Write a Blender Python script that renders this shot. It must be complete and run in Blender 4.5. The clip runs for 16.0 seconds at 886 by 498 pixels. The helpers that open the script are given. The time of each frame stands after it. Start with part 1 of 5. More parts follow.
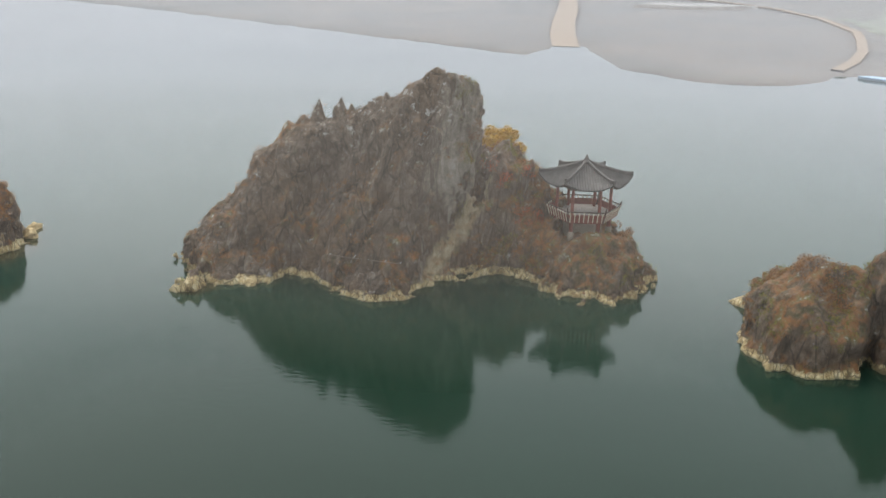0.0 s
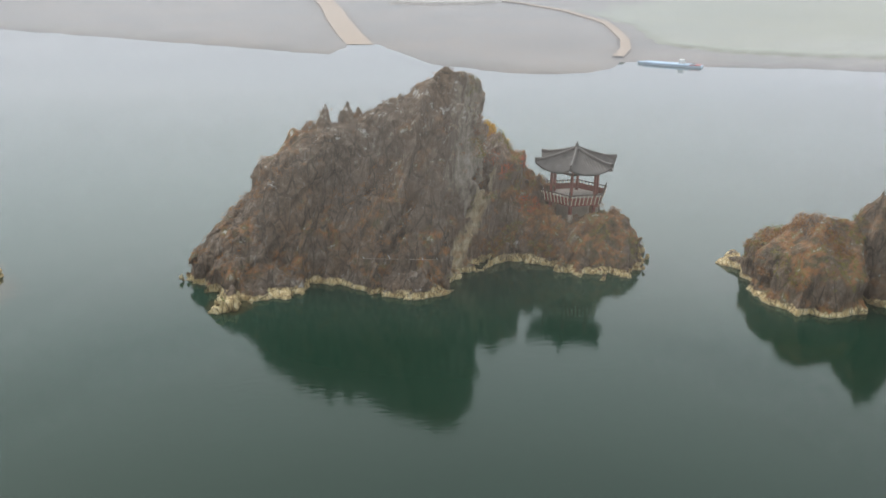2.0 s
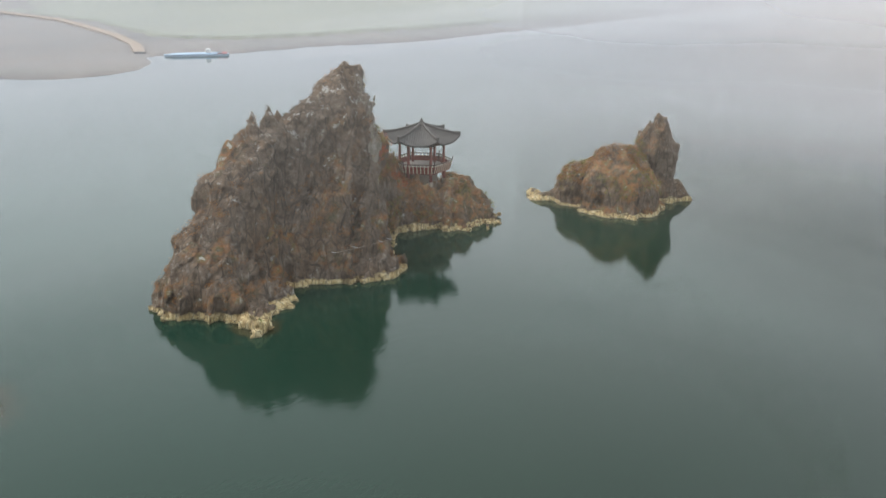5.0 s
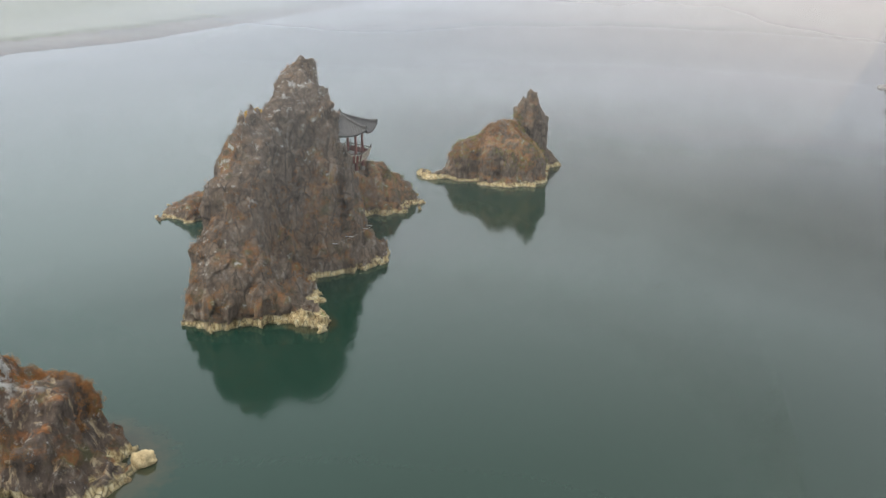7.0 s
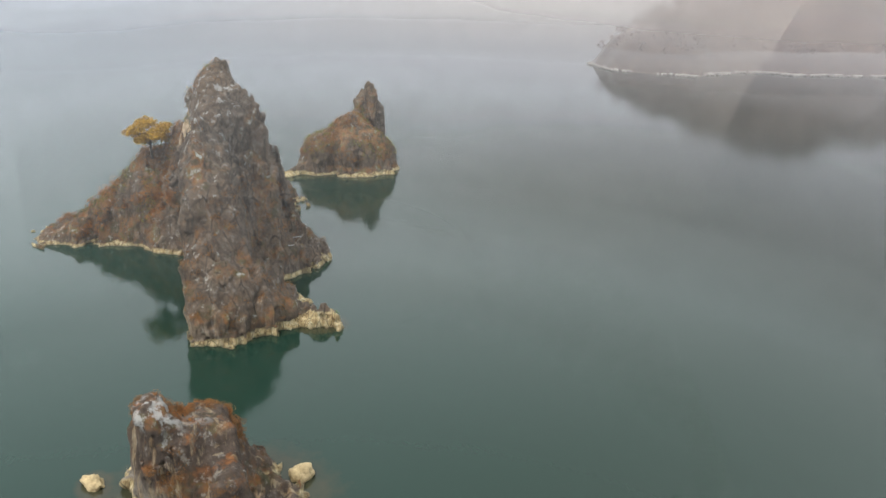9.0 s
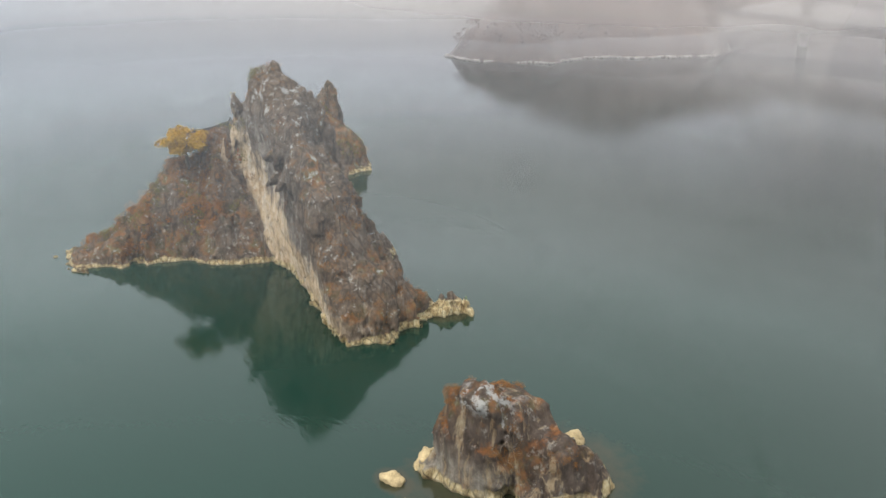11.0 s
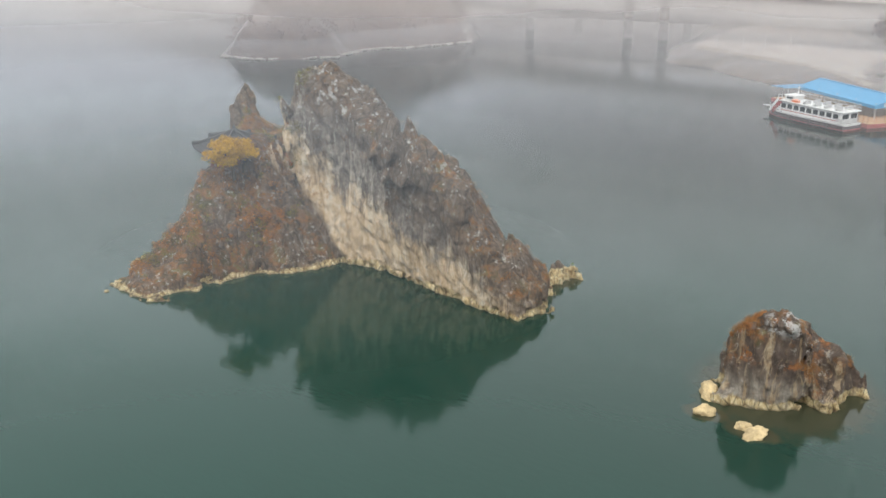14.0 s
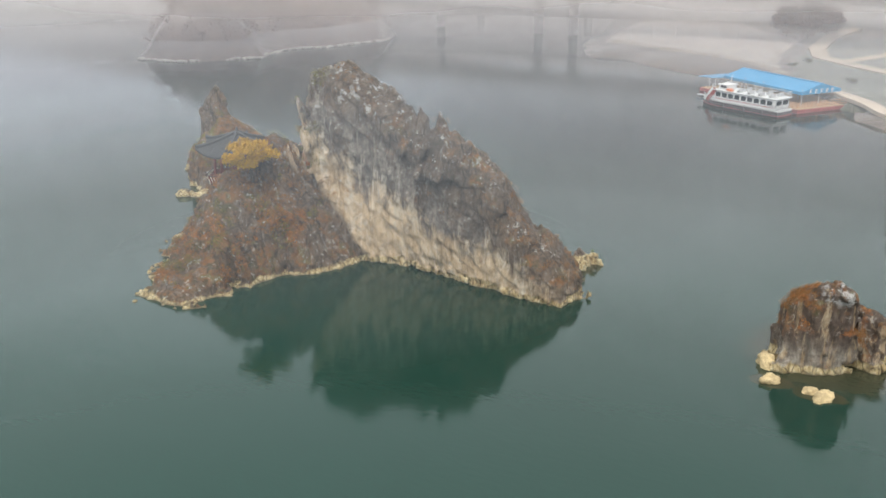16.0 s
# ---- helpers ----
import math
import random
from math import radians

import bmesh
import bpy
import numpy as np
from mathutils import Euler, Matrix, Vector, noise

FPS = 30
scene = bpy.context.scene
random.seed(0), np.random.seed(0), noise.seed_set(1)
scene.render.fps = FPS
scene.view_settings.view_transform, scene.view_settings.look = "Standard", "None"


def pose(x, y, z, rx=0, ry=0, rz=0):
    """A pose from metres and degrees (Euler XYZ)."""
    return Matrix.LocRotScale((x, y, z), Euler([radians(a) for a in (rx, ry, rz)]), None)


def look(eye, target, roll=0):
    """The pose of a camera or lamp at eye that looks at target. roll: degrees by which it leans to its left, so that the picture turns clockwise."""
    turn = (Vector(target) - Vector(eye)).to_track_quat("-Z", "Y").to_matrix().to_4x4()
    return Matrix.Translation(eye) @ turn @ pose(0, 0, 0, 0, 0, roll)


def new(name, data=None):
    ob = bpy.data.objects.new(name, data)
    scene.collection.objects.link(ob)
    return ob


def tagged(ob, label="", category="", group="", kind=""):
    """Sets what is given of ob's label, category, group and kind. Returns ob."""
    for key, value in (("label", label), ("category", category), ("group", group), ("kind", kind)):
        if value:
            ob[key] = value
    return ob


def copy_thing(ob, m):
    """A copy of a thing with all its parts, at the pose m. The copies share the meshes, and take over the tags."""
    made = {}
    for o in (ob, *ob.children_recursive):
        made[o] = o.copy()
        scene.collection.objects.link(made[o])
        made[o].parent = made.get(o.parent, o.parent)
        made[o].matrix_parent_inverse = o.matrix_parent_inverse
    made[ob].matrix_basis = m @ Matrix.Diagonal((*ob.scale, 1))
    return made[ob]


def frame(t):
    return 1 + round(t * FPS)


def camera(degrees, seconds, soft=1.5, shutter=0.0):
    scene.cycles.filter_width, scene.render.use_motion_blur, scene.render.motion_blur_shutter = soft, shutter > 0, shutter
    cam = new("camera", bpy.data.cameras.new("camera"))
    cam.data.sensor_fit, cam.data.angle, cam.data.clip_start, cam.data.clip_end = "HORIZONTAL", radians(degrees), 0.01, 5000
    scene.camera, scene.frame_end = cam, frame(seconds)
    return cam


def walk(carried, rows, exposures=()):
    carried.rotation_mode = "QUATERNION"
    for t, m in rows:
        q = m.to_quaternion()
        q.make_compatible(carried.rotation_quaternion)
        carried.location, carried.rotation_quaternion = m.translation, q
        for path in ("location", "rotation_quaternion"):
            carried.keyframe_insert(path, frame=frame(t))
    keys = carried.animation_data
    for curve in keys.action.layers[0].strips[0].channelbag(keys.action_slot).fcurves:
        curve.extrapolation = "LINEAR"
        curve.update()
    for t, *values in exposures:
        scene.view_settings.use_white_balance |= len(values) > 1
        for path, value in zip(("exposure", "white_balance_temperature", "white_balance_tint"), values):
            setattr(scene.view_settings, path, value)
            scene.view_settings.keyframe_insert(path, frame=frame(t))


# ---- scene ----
cam = camera(50.3, 16.0)
PATH = [
    (0, (-1.473, -2.317, 29.496), (-1.426, -0.423, 28.854), 1.5),
    (0.5, (-7.092, -2.434, 29.44), (-6.94, -0.545, 28.801), 1.7),
    (1, (-13.67, -2.354, 29.207), (-13.373, -0.479, 28.576), 1.6),
    (1.5, (-20.855, -1.59, 29.205), (-20.376, 0.247, 28.574), 1.6),
    (2, (-28.377, -0.002, 29.266), (-27.745, 1.787, 28.635), 1.4),
    (2.5, (-36.431, 2.405, 29.235), (-35.607, 4.116, 28.607), 1.3),
    (3, (-44.803, 5.112, 29.427), (-43.799, 6.725, 28.8), 1.2),
    (3.5, (-52.628, 9.337, 29.465), (-51.447, 10.824, 28.838), 0.9),
    (4, (-59.655, 13.729, 29.704), (-58.293, 15.052, 29.073), 0.7),
    (6.5, (-84.68, 45.942, 29.434), (-82.849, 46.432, 28.797), 0.1),
    (7, (-87.086, 52.752, 29.541), (-85.214, 53.042, 28.898), 0.1),
    (7.5, (-88.907, 59.811, 29.619), (-87.014, 59.847, 28.974), 0.3),
    (8, (-89.992, 66.848, 29.859), (-88.106, 66.698, 29.209), 0.4),
    (10.5, (-84.59, 102.974, 30.067), (-82.908, 102.114, 29.41), 0.2),
    (11, (-81.67, 109.847, 30.153), (-80.042, 108.891, 29.494), 0.1),
    (11.5, (-78.285, 116.62, 30.197), (-76.724, 115.557, 29.538), 0.1),
    (12, (-74.543, 123.25, 30.265), (-73.065, 122.075, 29.604), 0.1),
    (12.5, (-70.421, 129.274, 30.3), (-69.045, 127.982, 29.639), 0.1),
    (13, (-66.165, 134.492, 30.354), (-64.881, 133.111, 29.69), -0.0),
    (13.5, (-62.258, 138.916, 30.415), (-61.067, 137.454, 29.75), 0.0),
    (14, (-58.549, 142.686, 30.489), (-57.438, 141.162, 29.822), -0.0),
    (14.5, (-55.193, 145.635, 30.563), (-54.157, 144.059, 29.895), 0.0),
    (15, (-52.565, 147.655, 30.539), (-51.585, 146.045, 29.871), 0.0),
    (15.5, (-50.211, 149.501, 30.593), (-49.281, 147.862, 29.924), 0.1),
    (16, (-47.781, 151.171, 30.603), (-46.897, 149.507, 29.932), 0.0),
]
walk(cam, [(t, look(eye, target, roll)) for t, eye, target, roll in PATH])

# ---- world, sun, exposure ----
SUN_AZIMUTH, SUN_HEIGHT = 112.0, 52.0      # degrees from +x towards +y, and above the horizon
world = bpy.data.worlds.new("overcast_sky")
scene.world = world
world.use_nodes = True
wn, wl = world.node_tree.nodes, world.node_tree.links
wn.clear()
sky = wn.new("ShaderNodeTexSky")
sky.sky_type, sky.sun_disc = "NISHITA", False
sky.sun_elevation, sky.sun_rotation = radians(SUN_HEIGHT), radians(90.0 - SUN_AZIMUTH)
sky.air_density, sky.dust_density, sky.ozone_density = 1.0, 6.0, 1.0
clear = wn.new("ShaderNodeBackground")
clear.inputs["Strength"].default_value = 0.10
cloud = wn.new("ShaderNodeBackground")
# the mist makes the sky near the horizon brighter than overhead
where = wn.new("ShaderNodeTexCoord")
apart = wn.new("ShaderNodeSeparateXYZ")
glow = wn.new("ShaderNodeValToRGB")
for stop, (at, shade) in zip((glow.color_ramp.elements[0], glow.color_ramp.elements[1], glow.color_ramp.elements.new(0.12), glow.color_ramp.elements.new(0.3), glow.color_ramp.elements.new(0.5)), ((0.0, (0.35, 0.345, 0.355)), (1.0, (0.62, 0.535, 0.47)), (0.13, (0.62, 0.64, 0.715)), (0.32, (0.89, 0.955, 0.995)), (0.55, (0.635, 0.71, 0.73)))):
    stop.position, stop.color = at, (*shade, 1)
wl.new(where.outputs["Generated"], apart.inputs[0])
wl.new(apart.outputs[2], glow.inputs[0])
# and brighter on the side where the hidden sun stands
side = wn.new("ShaderNodeVectorMath")
side.operation = "DOT_PRODUCT"
side.inputs[1].default_value = (math.cos(radians(75)), math.sin(radians(75)), 0)
lift = wn.new("ShaderNodeMapRange")
for socket, value in zip(lift.inputs[1:5], (-1.0, 1.0, 0.88, 0.99)):
    socket.default_value = value
toned = wn.new("ShaderNodeVectorMath")
toned.operation = "SCALE"
wl.new(where.outputs["Generated"], side.inputs[0])
height = wn.new("ShaderNodeMapRange")
for socket, value in zip(height.inputs[1:5], (0.15, 0.45, 1.0, -0.7)):
    socket.default_value = value
weigh = wn.new("ShaderNodeMath")
weigh.operation = "MULTIPLY"
wl.new(apart.outputs[2], height.inputs[0])
wl.new(side.outputs["Value"], weigh.inputs[0])
wl.new(height.outputs[0], weigh.inputs[1])
wl.new(weigh.outputs[0], lift.inputs[0])
wl.new(glow.outputs[0], toned.inputs[0])
wl.new(lift.outputs[0], toned.inputs["Scale"])
wl.new(toned.outputs[0], cloud.inputs["Color"])
cloud.inputs["Strength"].default_value = 2.04
blend = wn.new("ShaderNodeMixShader")
blend.inputs[0].default_value = 0.88
world_out = wn.new("ShaderNodeOutputWorld")
wl.new(sky.outputs[0], clear.inputs["Color"])
wl.new(clear.outputs[0], blend.inputs[1])
wl.new(cloud.outputs[0], blend.inputs[2])
wl.new(blend.outputs[0], world_out.inputs["Surface"])

sun = new("sun", bpy.data.lights.new("sun", "SUN"))
sun.data.energy, sun.data.angle, sun.data.color = 2.3, radians(30), (1.0, 0.93, 0.84)
az, el = radians(SUN_AZIMUTH), radians(SUN_HEIGHT)
sun.matrix_world = look((120 * math.cos(az), 80 + 120 * math.sin(az), 90), (120 * math.cos(az) - math.cos(el) * math.cos(az), 80 + 120 * math.sin(az) - math.cos(el) * math.sin(az), 90 - math.sin(el)))

# ---- materials ----
class Nodes:
    """A small builder for node materials."""

    def __init__(self, name):
        self.mat = bpy.data.materials.new(name)
        self.mat.use_nodes = True
        self.tree = self.mat.node_tree
        self.tree.nodes.clear()
        self.shader = self.add("ShaderNodeBsdfPrincipled")
        self.out = self.add("ShaderNodeOutputMaterial")
        self.link(self.shader.outputs[0], self.out.inputs["Surface"])

    def add(self, kind, **values):
        node = self.tree.nodes.new(kind)
        for key, value in values.items():
            node.inputs[key].default_value = value
        return node

    def link(self, a, b):
        self.tree.links.new(a, b)

    def put(self, socket, value):
        if isinstance(value, bpy.types.NodeSocket):
            self.link(value, socket)
        else:
            if isinstance(value, tuple) and len(value) == 3 and socket.type == "RGBA":
                value = (*value, 1)
            socket.default_value = value

    def position(self):
        return self.add("ShaderNodeNewGeometry").outputs["Position"]

    def normal(self, axis):
        sep = self.add("ShaderNodeSeparateXYZ")
        self.link(self.add("ShaderNodeNewGeometry").outputs["Normal"], sep.inputs[0])
        return sep.outputs[axis]

    def axis(self, vector, axis):
        sep = self.add("ShaderNodeSeparateXYZ")
        self.link(vector, sep.inputs[0])
        return sep.outputs[axis]

    def stretched(self, vector, turn, scale):
        node = self.add("ShaderNodeMapping")
        node.inputs["Rotation"].default_value = [radians(a) for a in turn]
        node.inputs["Scale"].default_value = scale
        self.link(vector, node.inputs["Vector"])
        return node.outputs[0]

    def noise(self, vector, scale, detail=5.0, rough=0.6, distort=0.0):
        node = self.add("ShaderNodeTexNoise", Scale=scale, Detail=detail, Roughness=rough, Distortion=distort)
        self.link(vector, node.inputs["Vector"])
        return node.outputs["Fac"]

    def cells(self, vector, scale, feature="F1", output="Distance"):
        node = self.add("ShaderNodeTexVoronoi", Scale=scale)
        node.feature = feature
        self.link(vector, node.inputs["Vector"])
        return node.outputs[output]

    def ramp(self, value, *stops):
        node = self.add("ShaderNodeValToRGB")
        self.link(value, node.inputs[0])
        elements = node.color_ramp.elements
        while len(elements) < len(stops):
            elements.new(0.5)
        for element, (at, colour) in zip(elements, stops):
            element.position = at
            element.color = (*colour, 1) if isinstance(colour, tuple) else (colour, colour, colour, 1)
        return node.outputs[0]

    def span(self, value, low, high, a=0.0, b=1.0):
        node = self.add("ShaderNodeMapRange")
        for socket, v in zip(node.inputs, (value, low, high, a, b)):
            self.put(socket, v)
        return node.outputs[0]

    def math(self, op, a, b=0.0, c=0.0):
        node = self.add("ShaderNodeMath")
        node.operation = op
        for socket, v in zip(node.inputs, (a, b, c)):
            self.put(socket, v)
        return node.outputs[0]

    def mix(self, fac, a, b, how="MIX"):
        node = self.add("ShaderNodeMix")
        node.data_type, node.blend_type = "RGBA", how
        self.put(node.inputs[0], fac)
        self.put(node.inputs[6], a)
        self.put(node.inputs[7], b)
        return node.outputs[2]

    def bump(self, height, strength, distance):
        node = self.add("ShaderNodeBump", Strength=strength, Distance=distance)
        self.link(height, node.inputs["Height"])
        self.link(node.outputs[0], self.shader.inputs["Normal"])

    def set(self, **values):
        names = {"color": "Base Color", "rough": "Roughness", "metal": "Metallic", "ior": "IOR", "spec": "Specular IOR Level", "sheen": "Sheen Weight"}
        for key, value in values.items():
            self.put(self.shader.inputs[names[key]], value)
        return self


def plain(name, colour, rough=0.6, metal=0.0, vary=0.15, scale=3.0, spec=0.5, bump=0.0):
    """A painted or simple surface with two scales of wear."""
    n = Nodes(name)
    p = n.position()
    wear = n.math("ADD", n.math("MULTIPLY", n.noise(p, scale, 6), 0.6), n.math("MULTIPLY", n.noise(p, scale * 9, 4), 0.4))
    dark = tuple(c * (1 - vary * 1.6) for c in colour)
    light = tuple(min(1.0, c * (1 + vary)) for c in colour)
    n.set(color=n.ramp(wear, (0.3, dark), (0.7, light)), rough=n.span(wear, 0.3, 0.7, rough + 0.08, max(0.05, rough - 0.08)), metal=metal, spec=spec)
    if bump:
        n.bump(wear, 0.5, bump)
    return n.mat


def rock_material():
    n = Nodes("karst_limestone")
    p = n.position()
    z, x, y = n.axis(p, 2), n.axis(p, 0), n.axis(p, 1)
    up = n.normal(2)
    strata = n.stretched(p, (0, -40, 0), (1.0, 1.0, 0.16))
    grain = n.math("ADD", n.math("MULTIPLY", n.noise(p, 1.3, 10, 0.75), 0.6), n.math("MULTIPLY", n.noise(strata, 2.6, 10, 0.78), 0.4))
    broad = n.noise(p, 0.22, 6, 0.6)
    veins = n.noise(strata, 0.9, 8, 0.7, 0.6)
    rock = n.ramp(grain, (0.36, (0.064, 0.049, 0.039)), (0.46, (0.122, 0.095, 0.075)), (0.56, (0.195, 0.155, 0.122)), (0.68, (0.38, 0.325, 0.265)))
    # brown weathering in large patches
    rock = n.mix(n.span(broad, 0.44, 0.60, 0.0, 0.6), rock, n.ramp(grain, (0.36, (0.06, 0.044, 0.032)), (0.62, (0.25, 0.17, 0.11))))
    # bleached veins along the beds
    rock = n.mix(n.span(veins, 0.58, 0.70, 0.0, 0.6), rock, (0.42, 0.39, 0.35))
    # dark streaks along the beds, painted for shadow in the grooves
    rock = n.mix(n.span(veins, 0.44, 0.34, 0.0, 0.75), rock, (0.055, 0.046, 0.036))
    # dark soil in the joints
    joints = n.math("MULTIPLY", n.span(n.cells(n.stretched(p, (0, -40, 0), (1.0, 1.0, 0.35)), 0.85, "DISTANCE_TO_EDGE"), 0.07, 0.02), n.span(grain, 0.42, 0.56))
    rock = n.mix(n.math("MULTIPLY", joints, 0.8), rock, (0.045, 0.037, 0.030))
    # fresh pale scar at the foot of the north-western cliff
    edge = n.math("SUBTRACT", n.math("ADD", n.math("MULTIPLY_ADD", n.math("ADD", x, 22.0), 0.30, 1.0), n.math("MULTIPLY", n.math("MAXIMUM", n.math("ADD", x, 2.0), 0.0), 0.75)), z)
    tears = n.noise(n.stretched(p, (0, -40, 0), (1.0, 1.0, 0.22)), 0.9, 9, 0.75, 0.8)
    edge = n.math("ADD", edge, n.math("MULTIPLY", n.math("SUBTRACT", n.math("ADD", n.math("MULTIPLY", tears, 0.6), n.math("MULTIPLY", n.noise(p, 0.45, 7, 0.7), 0.4)), 0.5), 15.0))
    face = n.math("MULTIPLY", n.span(n.math("ADD", n.math("MULTIPLY", x, -0.12), y), 80.0, 81.0), n.span(n.normal(1), -0.05, 0.35))
    face = n.math("MULTIPLY", face, n.math("MULTIPLY", n.span(x, -24.0, -21.0), n.span(n.math("MULTIPLY_ADD", z, -0.76, x), -3.0, -3.9)))
    # the rest of that face is bare grey rock with chalky tears
    bare = n.math("MULTIPLY", face, n.math("MULTIPLY", n.span(n.math("MULTIPLY_ADD", x, 0.62, n.math("MULTIPLY", z, -1.0)), -16.5, -12.5), n.span(n.noise(p, 0.30, 6, 0.65), 0.40, 0.52)))
    rock = n.mix(n.math("MULTIPLY", bare, 0.8), rock, n.ramp(grain, (0.36, (0.112, 0.096, 0.082)), (0.48, (0.215, 0.19, 0.167)), (0.60, (0.39, 0.355, 0.315))))
    rock = n.mix(n.math("MULTIPLY", bare, n.span(tears, 0.53, 0.60, 0.0, 0.7)), rock, (0.56, 0.51, 0.43))
    scar = n.math("MULTIPLY", n.span(edge, -1.4, 0.6), face)
    flaked = n.math("ADD", n.math("MULTIPLY", grain, 0.5), n.math("MULTIPLY", tears, 0.5))
    rock = n.mix(n.math("MULTIPLY", scar, n.span(n.noise(p, 1.0, 8, 0.7), 0.36, 0.50, 0.45, 0.95)), rock, n.ramp(flaked, (0.36, (0.24, 0.155, 0.085)), (0.44, (0.52, 0.375, 0.225)), (0.51, (0.70, 0.54, 0.36)), (0.60, (0.82, 0.73, 0.58))))
    # washed pale face of the near outcrop
    wash = n.math("MULTIPLY", n.math("MULTIPLY", n.span(x, -34.0, -38.0), n.span(y, 83.0, 85.5)), n.span(n.math("ADD", z, n.math("MULTIPLY", veins, 5.0)), 5.4, 4.2))
    rock = n.mix(n.math("MULTIPLY", wash, n.span(veins, 0.40, 0.58, 0.2, 0.85)), rock, n.ramp(grain, (0.38, (0.17, 0.15, 0.13)), (0.5, (0.38, 0.345, 0.29)), (0.62, (0.62, 0.57, 0.48))))
    rock = n.mix(n.math("MULTIPLY", n.span(x, -34.0, -38.0, 0.0, 0.7), n.math("SUBTRACT", 1.0, wash)), rock, n.ramp(grain, (0.40, (0.055, 0.041, 0.034)), (0.62, (0.16, 0.120, 0.098))))
    # ochre seepage streaks on the near outcrop
    streak = n.math("MULTIPLY", n.span(n.noise(n.stretched(p, (0, 0, 0), (1.0, 1.0, 0.22)), 1.1, 8, 0.7, 0.8), 0.54, 0.62), n.span(x, -34.0, -38.0))
    rock = n.mix(n.math("MULTIPLY", streak, 0.7), rock, n.ramp(grain, (0.42, (0.36, 0.24, 0.13)), (0.58, (0.62, 0.51, 0.34))))
    # pale broken edge of the slab above the southern cove
    rib = n.math("ABSOLUTE", n.math("SUBTRACT", x, n.math("MINIMUM", n.math("MULTIPLY_ADD", z, 0.74, -1.1), n.math("MULTIPLY_ADD", z, 0.30, 1.3))))
    rib = n.math("ADD", rib, n.math("MULTIPLY", n.math("SUBTRACT", veins, 0.5), 3.0))
    rib = n.math("MULTIPLY", n.span(rib, n.span(z, 2.0, 7.0, 1.7, 0.9), 0.5), n.math("MULTIPLY", n.span(y, 80.6, 79.6), n.span(z, 11.0, 6.0, 0.0, 1.0)))
    pale = n.math("ABSOLUTE", n.math("SUBTRACT", x, n.math("MULTIPLY_ADD", z, 0.20, -0.4)))
    pale = n.math("MULTIPLY", n.math("MULTIPLY", n.span(pale, 3.2, 1.6), n.span(y, 81.0, 80.0)), n.math("MULTIPLY", n.span(z, 5.5, 8.5), n.span(veins, 0.42, 0.54, 0.2, 0.9)))
    rock = n.mix(pale, rock, n.ramp(grain, (0.36, (0.16, 0.14, 0.115)), (0.48, (0.29, 0.265, 0.225)), (0.60, (0.46, 0.43, 0.38))))
    rock = n.mix(n.math("MULTIPLY", rib, 0.9), rock, n.ramp(grain, (0.36, (0.22, 0.17, 0.10)), (0.48, (0.44, 0.36, 0.235)), (0.62, (0.64, 0.56, 0.41))))
    # the low tip rock is bare and mostly bleached
    tip = n.math("MULTIPLY", n.span(n.math("MULTIPLY_ADD", x, 0.8, y), 58.9, 57.9), n.span(x, -32.0, -30.0))
    # lichen and dry grass on ledges
    cover = n.math("MAXIMUM", n.math("MAXIMUM", n.span(n.noise(p, 0.13, 3, 0.5), 0.46, 0.60), n.span(x, -10.0, -14.0, 0.0, 0.9)), n.math("MAXIMUM", n.span(x, -34.0, -38.0), n.math("MAXIMUM", n.math("MULTIPLY", n.span(x, 20.0, 23.0), n.span(x, 32.0, 31.0, 0.15, 0.8)), n.math("MULTIPLY", n.span(n.math("MULTIPLY_ADD", z, -0.76, x), -3.0, 0.0), 0.85))))
    knollside = n.span(n.math("MULTIPLY_ADD", z, -0.76, x), -3.0, 0.0)
    moss = n.math("MULTIPLY", n.span(n.math("MULTIPLY_ADD", knollside, 0.07, n.noise(p, 0.36, 8, 0.7)), 0.48, 0.60), n.math("MULTIPLY", n.math("MULTIPLY", cover, n.span(x, 33.0, 31.6)), n.math("MULTIPLY", n.span(up, 0.0, 0.45), n.math("SUBTRACT", 1.0, tip))))
    rock = n.mix(n.math("MULTIPLY", moss, 0.72), rock, n.ramp(n.noise(p, 0.8, 5), (0.36, (0.070, 0.072, 0.028)), (0.46, (0.135, 0.088, 0.04)), (0.53, (0.33, 0.135, 0.042)), (0.62, (0.20, 0.17, 0.06))))
    rust = n.math("MULTIPLY", n.math("MULTIPLY", n.span(x, -34.0, -38.0), n.span(z, 2.2, 3.4)), n.math("MULTIPLY", n.span(n.noise(p, 0.55, 6, 0.65), 0.52, 0.60), n.span(up, 0.05, 0.4)))
    rock = n.mix(n.math("MULTIPLY", rust, 0.85), rock, n.ramp(n.noise(p, 3.0, 5), (0.38, (0.17, 0.075, 0.03)), (0.6, (0.42, 0.165, 0.055))))
    # white bird lime on tops
    lime = n.math("MULTIPLY", n.span(n.math("MULTIPLY_ADD", n.span(z, 9.0, 14.0), 0.05, n.noise(p, 0.8, 8, 0.72)), 0.61, 0.66), n.span(up, 0.05, 0.45))
    cap = n.math("MULTIPLY", n.math("MULTIPLY", n.span(x, -34.0, -38.0), n.span(z, 4.9, 5.6)), n.math("MULTIPLY", n.span(n.noise(p, 1.5, 7, 0.7), 0.49, 0.58), n.span(x, -42.2, -43.2)))
    rock = n.mix(n.math("MAXIMUM", n.math("MULTIPLY", lime, 0.55), n.math("MULTIPLY", cap, 0.75)), rock, (0.66, 0.66, 0.64))
    fleck = n.math("MULTIPLY", n.span(n.noise(p, 1.7, 9, 0.72), 0.565, 0.64), n.span(up, -0.3, 0.3))
